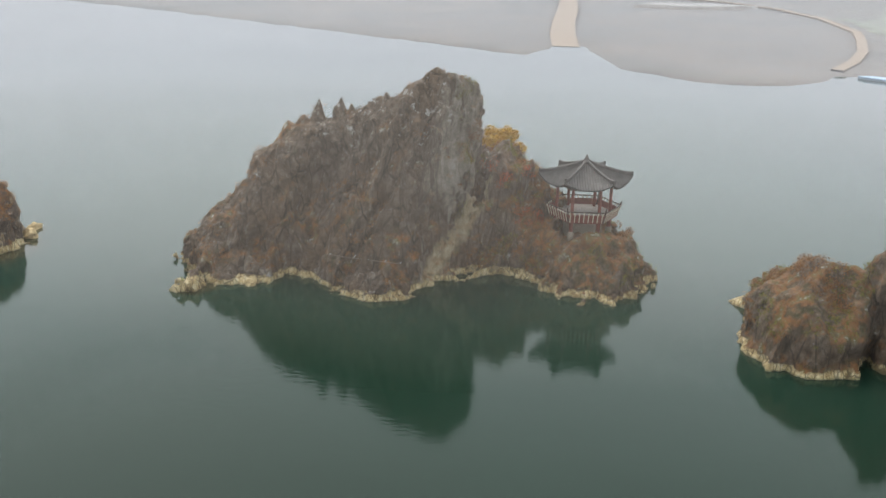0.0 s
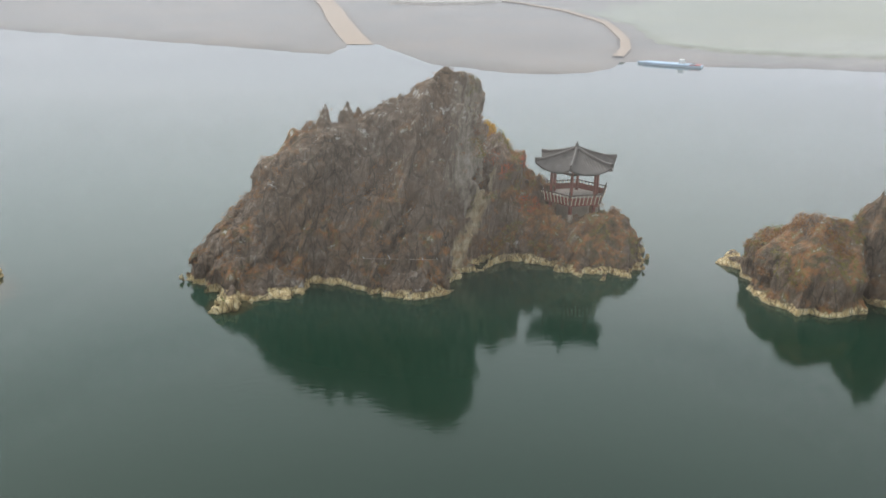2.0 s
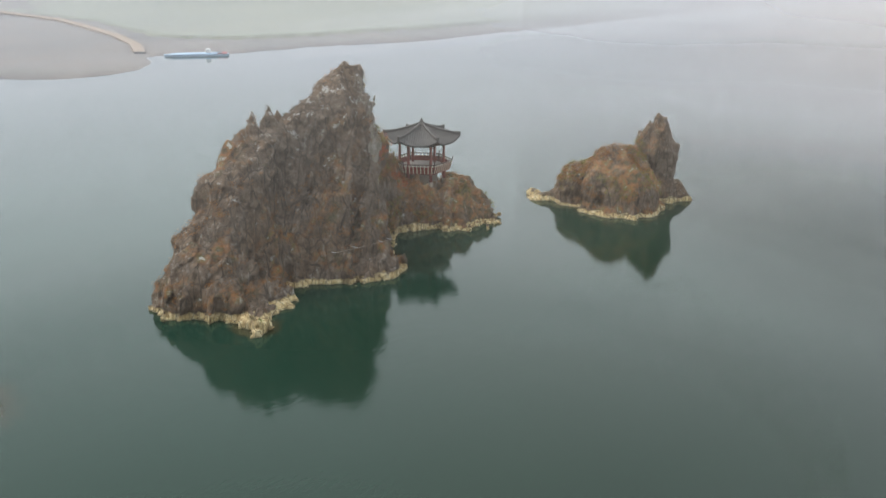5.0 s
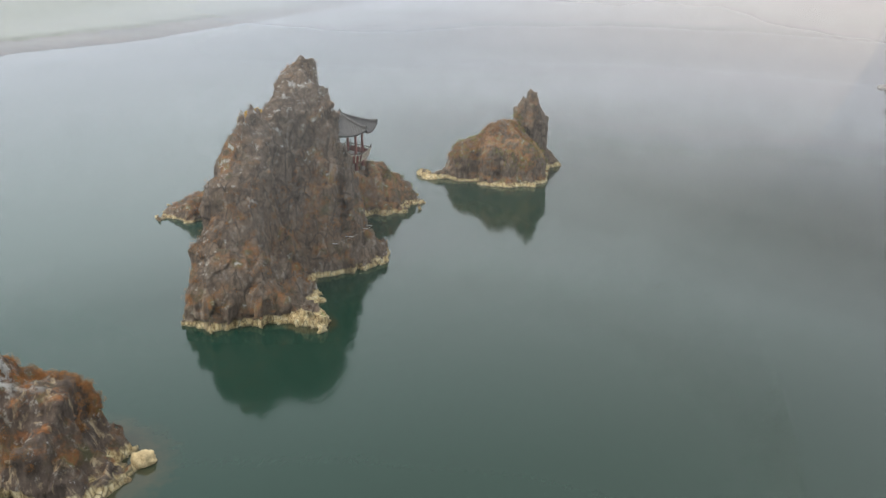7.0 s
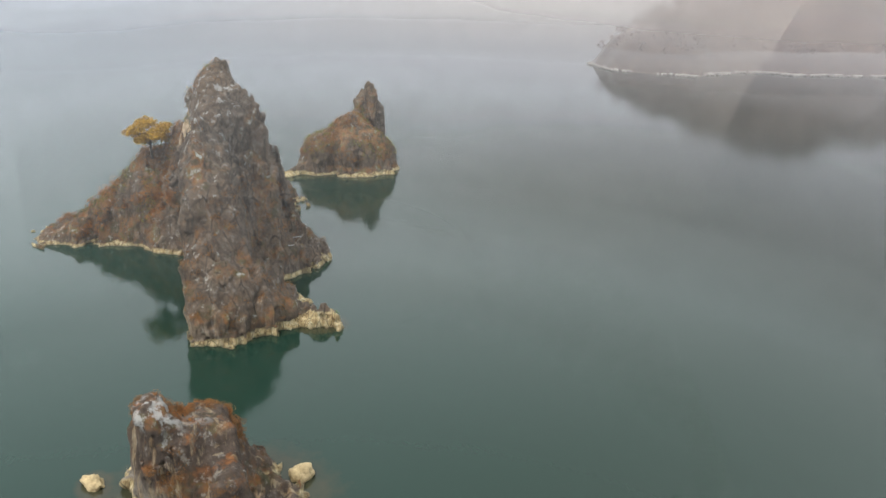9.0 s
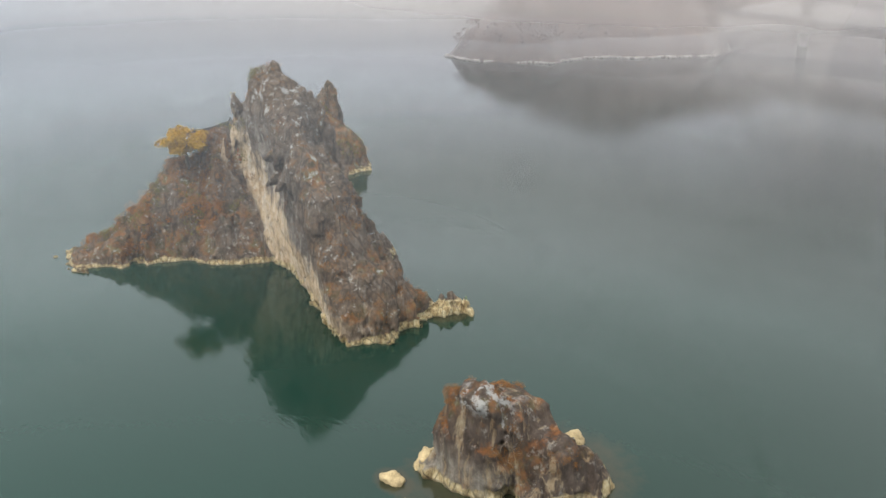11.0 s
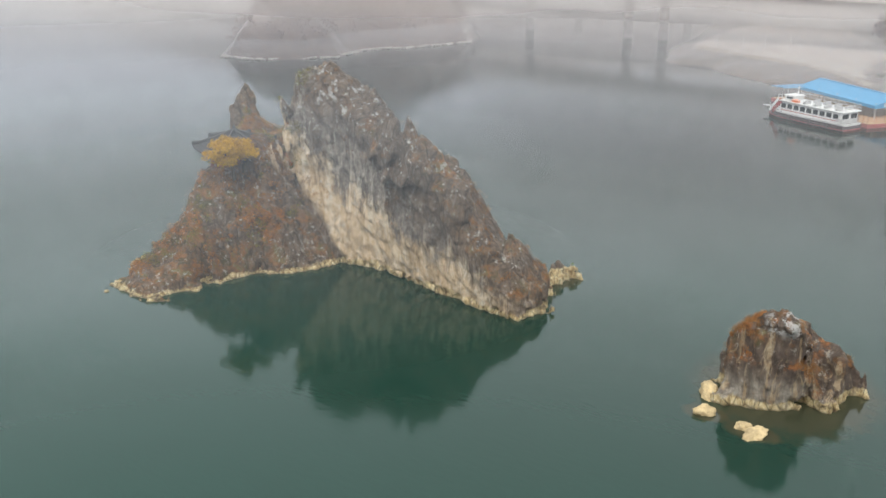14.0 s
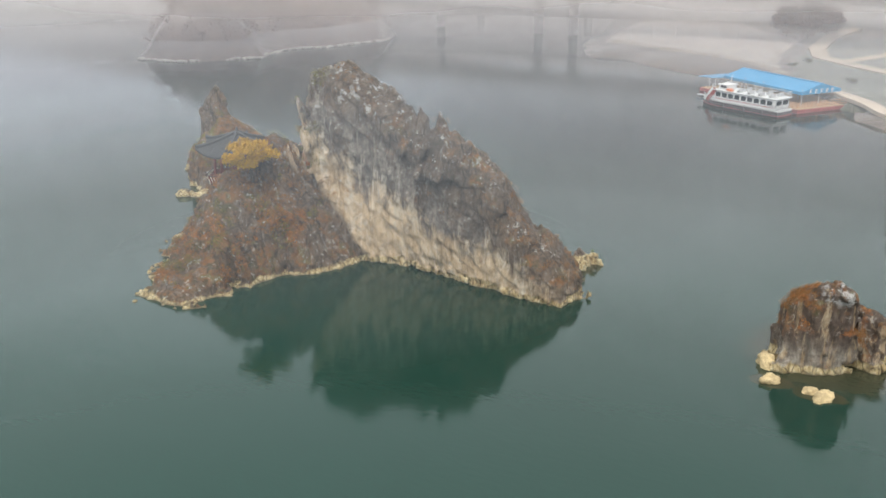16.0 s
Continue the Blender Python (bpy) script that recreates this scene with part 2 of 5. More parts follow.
    rock = n.mix(n.math("MULTIPLY", fleck, n.math("MAXIMUM", n.span(y, 78.0, 84.0, 0.15, 0.55), n.math("MULTIPLY", face, 0.75))), rock, (0.56, 0.53, 0.47))
    # pale belt left by the changing water level, of uneven height
    level = n.math("ADD", z, n.math("MULTIPLY", n.math("SUBTRACT", n.noise(p, 1.1, 6), 0.5), 1.1))
    level = n.math("ADD", level, n.math("MULTIPLY", n.math("SUBTRACT", n.noise(p, 0.16, 2), 0.5), 1.3))
    level = n.math("ADD", level, n.math("MULTIPLY", n.math("MULTIPLY", n.span(x, -4.0, 0.0), n.span(y, 80.0, 84.0)), 0.32))
    south = n.math("SUBTRACT", n.span(y, 80.0, 74.0, 0.0, 0.16), n.math("MULTIPLY", tip, 0.75))
    belt = n.math("MULTIPLY", n.span(n.math("ADD", level, south), 0.72, 0.56), n.span(n.noise(p, 0.8, 6, 0.7), 0.36, 0.46, 0.3, 1.0))
    rock = n.mix(n.math("MULTIPLY", belt, 0.92), rock, n.ramp(n.noise(n.stretched(p, (0, 0, 0), (1.0, 1.0, 0.45)), 2.2, 9, 0.75), (0.36, (0.17, 0.115, 0.055)), (0.44, (0.46, 0.34, 0.17)), (0.52, (0.70, 0.57, 0.32)), (0.62, (0.84, 0.75, 0.50))))
    cracks = n.span(n.cells(n.stretched(p, (0, 0, 0), (1.0, 1.0, 0.3)), 1.5, "DISTANCE_TO_EDGE"), 0.055, 0.012)
    rock = n.mix(n.math("MULTIPLY", n.math("MULTIPLY", belt, cracks), 0.75), rock, (0.09, 0.07, 0.045))
    wet = n.span(n.math("ADD", z, n.math("MULTIPLY", n.noise(p, 1.7, 4), 0.16)), 0.22, 0.10)
    rock = n.mix(n.math("MULTIPLY", wet, 0.7), rock, (0.10, 0.075, 0.04))
    n.set(color=rock, rough=n.span(wet, 0.0, 1.0, 0.9, 0.4), spec=0.3)
    n.bump(n.math("ADD", n.math("MULTIPLY", n.noise(p, 3.5, 12, 0.78), 0.6), n.math("MULTIPLY", n.noise(strata, 3.0, 10, 0.75), 0.6)), 1.0, 0.55)
    return n.mat


def water_material():
    n = Nodes("lake_water")
    p = n.position()
    # greener and cloudier towards the northern bay
    bay = n.math("ADD", n.span(n.axis(p, 1), -10.0, 130.0, -0.55, 1.0), n.math("MULTIPLY", n.math("SUBTRACT", n.noise(p, 0.018, 3), 0.5), 0.8))
    tint = n.ramp(n.span(bay, -0.6, 1.0), (0.12, (0.0030, 0.0105, 0.0060)), (0.42, (0.0100, 0.0235, 0.0150)), (0.94, (0.0125, 0.0410, 0.0315)))
    # drowned brown rock shows through the shallows
    wobble = n.math("MULTIPLY", n.math("SUBTRACT", n.noise(p, 0.9, 5, 0.7), 0.5), 0.7)
    x, y = n.axis(p, 0), n.axis(p, 1)
    for cx, cy, rx, ry in ((-43.6, 82.4, 5.3, 5.9), (-40.3, 88.8, 1.3, 0.9), (-43.6, 89.4, 1.6, 0.9), (-20.8, 73.6, 1.7, 1.9)):
        far_x = n.math("MULTIPLY", n.math("SUBTRACT", x, cx), 1.0 / rx)
        far_y = n.math("MULTIPLY", n.math("SUBTRACT", y, cy), 1.0 / ry)
        far = n.math("SQRT", n.math("ADD", n.math("MULTIPLY", far_x, far_x), n.math("MULTIPLY", far_y, far_y)))
        tint = n.mix(n.span(n.math("ADD", far, wobble), 1.28, 0.95, 0.0, 0.5), tint, (0.060, 0.046, 0.024))
    n.set(color=tint, rough=0.075, ior=1.333)
    calm = n.span(n.noise(n.stretched(p, (0, 0, 20), (1.0, 2.2, 1.0)), 0.02, 3), 0.35, 0.65, 0.15, 1.0)
    ripple = n.math("ADD", n.noise(n.stretched(p, (0, 0, 35), (1.0, 2.6, 1.0)), 0.9, 3, 0.55), n.math("MULTIPLY", n.noise(p, 0.12, 2), 1.6))
    n.bump(n.math("MULTIPLY", ripple, calm), 0.11, 0.10)
    return n.mat


def field_material(name, a, b, scale):
    """Dry grass, scrub and bare earth on the shores."""
    n = Nodes(name)
    p = n.position()
    patch = n.noise(p, scale, 7, 0.62)
    fine = n.noise(p, 1.2, 6, 0.7)
    tufts = n.noise(p, 0.35, 8, 0.75)
    # the sheen lays a pale grazing veil on the ground, imitating haze
    n.set(color=n.mix(n.span(n.math("ADD", n.math("MULTIPLY", fine, 0.4), n.math("MULTIPLY", tufts, 0.6)), 0.42, 0.58, 0.0, 0.6), n.ramp(patch, (0.38, a), (0.62, b)), tuple(c * 0.5 for c in a)), rough=0.95, spec=0.1, sheen=0.5)
    n.bump(fine, 0.6, 0.3)
    return n.mat


ROCK = rock_material()
WATER = water_material()
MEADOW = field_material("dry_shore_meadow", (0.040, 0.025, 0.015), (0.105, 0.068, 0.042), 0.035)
GREEN = field_material("pale_green_field", (0.105, 0.115, 0.062), (0.145, 0.15, 0.085), 0.02)
SANDBAR = field_material("pale_sand", (0.23, 0.20, 0.175), (0.28, 0.25, 0.215), 0.05)
MUD = field_material("brown_mud_bank", (0.075, 0.042, 0.022), (0.125, 0.075, 0.042), 0.08)
PLAZA_TOP = field_material("pale_worn_paving", (0.34, 0.275, 0.22), (0.39, 0.32, 0.26), 0.05)
BANK = field_material("grassy_bank", (0.055, 0.055, 0.025), (0.105, 0.095, 0.048), 0.1)
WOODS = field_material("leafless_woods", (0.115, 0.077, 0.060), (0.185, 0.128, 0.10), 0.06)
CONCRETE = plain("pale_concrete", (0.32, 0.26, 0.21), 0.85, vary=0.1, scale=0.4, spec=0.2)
TILE = plain("grey_clay_tile", (0.060, 0.060, 0.062), 0.65, vary=0.3, scale=2.0, bump=0.02)
RIDGE = plain("grey_ridge_tile", (0.075, 0.074, 0.075), 0.7, vary=0.25, scale=3.0)
RED = plain("dull_red_paint", (0.21, 0.06, 0.046), 0.6, vary=0.25, scale=2.0)
CREAM = plain("cream_paint", (0.62, 0.56, 0.45), 0.6, vary=0.12, scale=3.0)
FLOORING = plain("grey_floor_boards", (0.33, 0.30, 0.28), 0.75, vary=0.15, scale=1.2)
DARKWOOD = plain("dark_stained_wood", (0.07, 0.045, 0.038), 0.7, vary=0.25, scale=2.0)
PALESTONE = plain("bleached_shore_stone", (0.42, 0.39, 0.34), 0.9, vary=0.2, scale=0.8)
BOULDER = plain("pale_golden_limestone", (0.47, 0.37, 0.21), 0.9, vary=0.38, scale=1.1, spec=0.2, bump=0.12)
STONE = plain("weathered_stone", (0.29, 0.25, 0.205), 0.9, vary=0.2, scale=1.5, bump=0.04)
WHITE = plain("white_boat_paint", (0.64, 0.64, 0.63), 0.45, vary=0.07, scale=0.8)
BOATRED = plain("red_boat_paint", (0.34, 0.07, 0.065), 0.5, vary=0.15, scale=1.0)
BLUE = plain("blue_sheet_roof", (0.07, 0.27, 0.47), 0.5, vary=0.08, scale=0.7)
DARKHULL = plain("dark_hull_paint", (0.11, 0.095, 0.098), 0.5, vary=0.2, scale=1.0)
GLASS = plain("tinted_window_glass", (0.02, 0.025, 0.03), 0.08, vary=0.1, scale=1.0)
PAVING = plain("pale_path_paving", (0.50, 0.42, 0.34), 0.85, vary=0.12, scale=0.5, spec=0.2)
BRIDGE = plain("bridge_concrete", (0.56, 0.53, 0.50), 0.85, vary=0.1, scale=0.3, spec=0.2)
PALEBLUE = plain("pale_blue_tarpaulin", (0.36, 0.50, 0.66), 0.6, vary=0.08, scale=0.6)
STEEL = plain("grey_painted_steel", (0.42, 0.42, 0.42), 0.5, vary=0.12, scale=2.0)
BARK = plain("grey_bark", (0.10, 0.085, 0.07), 0.9, vary=0.3, scale=4.0, bump=0.03)
ORANGE = plain("orange_buoy_paint", (0.75, 0.22, 0.08), 0.5, vary=0.1, scale=3.0)
RAIL = plain("faded_orange_rail_paint", (0.50, 0.22, 0.10), 0.6, vary=0.15, scale=2.0)
TIMBER = plain("tan_deck_timber", (0.45, 0.30, 0.17), 0.8, vary=0.2, scale=1.5)


def leaf_material(name, low, high):
    n = Nodes(name)
    pick = n.add("ShaderNodeNewGeometry").outputs["Random Per Island"]
    n.set(color=n.ramp(pick, (0.0, low), (1.0, high)), rough=0.75, spec=0.15)
    return n.mat


YELLOW_LEAF = leaf_material("yellow_autumn_leaves", (0.24, 0.16, 0.022), (0.62, 0.36, 0.04))
RUST_LEAF = leaf_material("rust_brown_scrub", (0.13, 0.070, 0.035), (0.34, 0.165, 0.060))
RED_LEAF = leaf_material("red_autumn_leaves", (0.34, 0.07, 0.037), (0.48, 0.14, 0.06))
OLIVE_LEAF = leaf_material("olive_scrub_leaves", (0.085, 0.09, 0.03), (0.25, 0.22, 0.06))
GREEN_LEAF = leaf_material("green_scrub_leaves", (0.05, 0.08, 0.02), (0.12, 0.16, 0.03))
HILL_TWIG = leaf_material("grey_brown_winter_twigs", (0.14, 0.10, 0.082), (0.21, 0.16, 0.135))
ORANGE_LEAF = leaf_material("orange_dry_grass", (0.24, 0.10, 0.035), (0.42, 0.19, 0.07))
PARK_TWIG = leaf_material("purple_brown_twigs", (0.25, 0.18, 0.18), (0.34, 0.25, 0.25))
BANK_LEAF = leaf_material("grey_green_leaves", (0.11, 0.11, 0.07), (0.17, 0.165, 0.11))
BARE_TWIG = leaf_material("bare_brown_twigs", (0.10, 0.078, 0.062), (0.19, 0.15, 0.12))


def haze_sheet_material(name, depth, low, full, fade, top, north=1.0, sector=None, shade=(0.635, 0.635, 0.705), near=82.0, far=108.0, cool=None):
    """Haze painted on thin sheets: clear near water, thicker with height, clear at top."""
    n = Nodes(name)
    p = n.position()
    z = n.axis(p, 2)
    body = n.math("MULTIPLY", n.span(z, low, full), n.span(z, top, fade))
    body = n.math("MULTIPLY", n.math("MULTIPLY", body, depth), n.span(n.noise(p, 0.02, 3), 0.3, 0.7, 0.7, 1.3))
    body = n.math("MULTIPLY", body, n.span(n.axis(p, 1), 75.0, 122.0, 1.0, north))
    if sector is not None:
        # haze only on the sector's side, before the hill and the bridges
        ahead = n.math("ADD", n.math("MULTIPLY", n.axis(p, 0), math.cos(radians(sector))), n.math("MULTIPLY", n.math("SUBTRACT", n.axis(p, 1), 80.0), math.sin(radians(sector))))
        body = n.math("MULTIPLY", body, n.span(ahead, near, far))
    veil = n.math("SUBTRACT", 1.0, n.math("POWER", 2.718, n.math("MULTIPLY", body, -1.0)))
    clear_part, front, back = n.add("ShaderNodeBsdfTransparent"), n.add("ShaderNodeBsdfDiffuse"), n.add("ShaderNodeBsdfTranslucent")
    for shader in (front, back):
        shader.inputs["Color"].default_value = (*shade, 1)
        # haze tinted from shade in the south to cool in the north
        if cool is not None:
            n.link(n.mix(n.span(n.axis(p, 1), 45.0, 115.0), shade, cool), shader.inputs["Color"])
    haze_shader, sheet = n.add("ShaderNodeMixShader"), n.add("ShaderNodeMixShader")
    n.link(front.outputs[0], haze_shader.inputs[1])
    n.link(back.outputs[0], haze_shader.inputs[2])
    n.link(veil, sheet.inputs[0])
    n.link(clear_part.outputs[0], sheet.inputs[1])
    n.link(haze_shader.outputs[0], sheet.inputs[2])
    n.link(sheet.outputs[0], n.out.inputs["Surface"])
    n.tree.nodes.remove(n.shader)
    return n.mat


# thin sheets that paint haze over the rocks, hill, shores and bridges
OUTER_HAZE = haze_sheet_material("outer_haze_sheet", 0.12, 0.0, 9.0, 10.0, 18.0, 0.2)
HILL_HAZE = haze_sheet_material("hill_haze_sheet", 0.95, 3.2, 22.0, 26.0, 46.0, sector=-48.0, shade=(0.595, 0.555, 0.555), near=36.0, far=116.0)
LOW_HAZE = haze_sheet_material("low_haze_sheet", 0.10, 0.0, 8.0, 9.0, 16.0, 0.2)
FAR_HAZE = haze_sheet_material("far_haze_sheet", 1.6, 4.6, 19.0, 23.0, 42.0, sector=-98.0, shade=(0.59, 0.57, 0.57), near=130.0, far=157.0)
THIN_HAZE = haze_sheet_material("thin_haze_sheet", 0.098, 11.0, 22.5, 23.0, 28.0, 1.8, None, (0.86, 0.765, 0.69), cool=(0.71, 0.765, 0.84))


def ground_haze_material(name, depth, warm, cool):
    """Ground-mist haze painted on a sheet, thicker with distance from the rocks."""
    n = Nodes(name)
    p = n.position()
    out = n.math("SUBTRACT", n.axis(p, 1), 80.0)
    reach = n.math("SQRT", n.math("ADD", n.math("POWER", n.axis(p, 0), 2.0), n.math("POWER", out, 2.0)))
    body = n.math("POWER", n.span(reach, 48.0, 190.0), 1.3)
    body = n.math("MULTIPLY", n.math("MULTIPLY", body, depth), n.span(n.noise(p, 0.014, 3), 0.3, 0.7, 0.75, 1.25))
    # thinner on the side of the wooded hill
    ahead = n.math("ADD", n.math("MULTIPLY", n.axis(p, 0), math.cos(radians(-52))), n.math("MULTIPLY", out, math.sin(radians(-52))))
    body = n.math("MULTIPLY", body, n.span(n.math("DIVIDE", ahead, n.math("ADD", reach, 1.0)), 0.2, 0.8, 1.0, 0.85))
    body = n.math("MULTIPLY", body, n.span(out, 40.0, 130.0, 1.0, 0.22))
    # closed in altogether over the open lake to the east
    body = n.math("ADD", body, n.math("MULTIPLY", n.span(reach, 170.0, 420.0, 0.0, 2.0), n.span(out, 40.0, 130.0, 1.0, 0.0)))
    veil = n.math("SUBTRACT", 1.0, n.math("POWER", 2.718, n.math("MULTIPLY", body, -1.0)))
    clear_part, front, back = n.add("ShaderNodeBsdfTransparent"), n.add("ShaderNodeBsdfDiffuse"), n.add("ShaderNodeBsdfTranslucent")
    # painted haze colour: warm to the south, cool to the north
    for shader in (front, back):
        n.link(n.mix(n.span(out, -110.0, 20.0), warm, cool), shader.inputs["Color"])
    haze_shader, sheet = n.add("ShaderNodeMixShader"), n.add("ShaderNodeMixShader")
    haze_shader.inputs[0].default_value = 0.3
    n.link(front.outputs[0], haze_shader.inputs[1])
    n.link(back.outputs[0], haze_shader.inputs[2])
    n.link(veil, sheet.inputs[0])
    n.link(clear_part.outputs[0], sheet.inputs[1])
    n.link(haze_shader.outputs[0], sheet.inputs[2])
    n.link(sheet.outputs[0], n.out.inputs["Surface"])
    n.tree.nodes.remove(n.shader)
    return n.mat


GROUND_HAZE = ground_haze_material("ground_haze_sheet", 0.58, (0.615, 0.59, 0.585), (0.565, 0.60, 0.675))

# ---- mesh helpers ----
def mesh_object(name, verts, faces, material, smooth=False, parent=None):
    me = bpy.data.meshes.new(name)
    me.from_pydata([tuple(v) for v in verts], [], [tuple(f) for f in faces])
    me.materials.append(material)
    me.polygons.foreach_set("use_smooth", [smooth] * len(me.polygons))
    me.update()
    ob = new(name, me)
    ob.parent = parent
    return ob


def part(name, bm, material, parent=None, label="", smooth=False):
    """Links a bmesh as one mesh object under a thing or a part."""
    me = bpy.data.meshes.new(name)
    bmesh.ops.recalc_face_normals(bm, faces=bm.faces)
    for f in bm.faces:
        f.smooth = smooth
    bm.to_mesh(me)
    bm.free()
    me.materials.append(material)
    ob = new(name, me)
    ob.parent = parent
    if label:
        ob["label"] = label
    return ob


def thing(name, x, y, z, turn=0.0, label="", category="", group="", kind=""):
    ob = new(name)
    ob.empty_display_size = 0.3
    ob.matrix_basis = pose(x, y, z, 0, 0, turn)
    return tagged(ob, label, category, group, kind)


def add_box(bm, size, at, turn=(0, 0, 0), bevel=0.0):
    m = pose(*at, *turn) @ Matrix.Diagonal((*size, 1))
    made = bmesh.ops.create_cube(bm, size=1.0, matrix=m)
    if bevel:
        edges = list({e for v in made["verts"] for e in v.link_edges})
        bmesh.ops.bevel(bm, geom=edges, offset=bevel, segments=2, affect="EDGES", profile=0.6)
    return bm


def box(size, at=(0, 0, 0), turn=(0, 0, 0), bevel=0.0):
    return add_box(bmesh.new(), size, at, turn, bevel)


def add_rod(bm, a, b, r0, r1=None, sides=8):
    """A tapered rod from a to b."""
    a, b = Vector(a), Vector(b)
    m = Matrix.Translation((a + b) / 2) @ (b - a).to_track_quat("Z", "Y").to_matrix().to_4x4()
    bmesh.ops.create_cone(bm, cap_ends=True, segments=sides, radius1=r0, radius2=r0 if r1 is None else r1, depth=(b - a).length, matrix=m)
    return bm


def rod(a, b, r0, r1=None, sides=8):
    return add_rod(bmesh.new(), a, b, r0, r1, sides)


def add_lathe(bm, profile, sides=12, at=(0, 0, 0)):
    """Turns a profile of (radius, height) round the z axis."""
    rings = []
    for r, h in profile:
        rings.append([bm.verts.new((at[0] + r * math.cos(2 * math.pi * i / sides), at[1] + r * math.sin(2 * math.pi * i / sides), at[2] + h)) for i in range(sides)])
    for lo, hi in zip(rings, rings[1:]):
        for i in range(sides):
            bm.faces.new((lo[i], lo[(i + 1) % sides], hi[(i + 1) % sides], hi[i]))
    bm.faces.new(list(reversed(rings[0])))
    bm.faces.new(rings[-1])
    return bm


def prism(outline, z0, z1):
    """An upright prism over a plan outline."""
    bm = bmesh.new()
    lo = [bm.verts.new((x, y, z0)) for x, y in outline]
    hi = [bm.verts.new((x, y, z1)) for x, y in outline]
    bm.faces.new(list(reversed(lo)))
    bm.faces.new(hi)
    for i in range(len(lo)):
        j = (i + 1) % len(lo)
        bm.faces.new((lo[i], lo[j], hi[j], hi[i]))
    return bm


# ---- solid noise and rock carving ----
TABLE = np.random.RandomState(7).permutation(512).astype(np.int64)
GRADS = np.array([(1, 1, 0), (-1, 1, 0), (1, -1, 0), (-1, -1, 0), (1, 0, 1), (-1, 0, 1), (1, 0, -1), (-1, 0, -1), (0, 1, 1), (0, -1, 1), (0, 1, -1), (0, -1, -1)], np.float32)


def solid_noise(p):
    """Gradient noise, about -0.7 to 0.7, at an (n, 3) array of places."""
    c = np.floor(p).astype(np.int64)
    f = (p - c).astype(np.float32)
    u = f * f * f * (f * (f * 6 - 15) + 10)
    total = np.zeros(len(p), np.float32)
    for i in (0, 1):
        for j in (0, 1):
            for k in (0, 1):
                h = TABLE[(TABLE[(TABLE[(c[:, 0] + i) & 511] + c[:, 1] + j) & 511] + c[:, 2] + k) & 511] % 12
                g = GRADS[h]
                d = g[:, 0] * (f[:, 0] - i) + g[:, 1] * (f[:, 1] - j) + g[:, 2] * (f[:, 2] - k)
                w = (u[:, 0] if i else 1 - u[:, 0]) * (u[:, 1] if j else 1 - u[:, 1]) * (u[:, 2] if k else 1 - u[:, 2])
                total += w * d
    return total


def outline_depth(outline, x, y):
    """How far inside a plan outline (minus: outside) each place lies."""
    x, y = x.astype(np.float32), y.astype(np.float32)
    best = np.full(x.shape, 1e9, np.float32)
    inside = np.zeros(x.shape, bool)
    for (ax, ay), (bx, by) in zip(outline, outline[1:] + outline[:1]):
        dx, dy = bx - ax, by - ay
        s = np.clip(((x - ax) * dx + (y - ay) * dy) / (dx * dx + dy * dy), 0, 1)
        best = np.minimum(best, (x - ax - s * dx) ** 2 + (y - ay - s * dy) ** 2)
        if ay != by:
            inside ^= ((ay > y) != (by > y)) & (x < (bx - ax) * (y - ay) / (by - ay) + ax)
    return np.where(inside, 1, -1) * np.sqrt(best)


def massif(levels, gx, gy, zs, swell):
    """A solid that passes through plan outlines at given heights, swollen by some metres, as depth on a grid."""
    heights = sorted(levels)
    flat = {h: outline_depth(levels[h], gx, gy) + np.interp(h, *swell) for h in heights}
    solid = np.empty((*gx.shape, len(zs)), np.float32)
    for k, z in enumerate(zs):
        if z <= heights[0]:
            solid[:, :, k] = flat[heights[0]] + (heights[0] - z) * 0.7
        elif z >= heights[-1]:
            solid[:, :, k] = flat[heights[-1]] - (z - heights[-1]) * 1.2
        else:
            i = max(n for n in range(len(heights) - 1) if heights[n] <= z)
            w = (z - heights[i]) / (heights[i + 1] - heights[i])
            solid[:, :, k] = flat[heights[i]] * (1 - w) + flat[heights[i + 1]] * w
    return solid


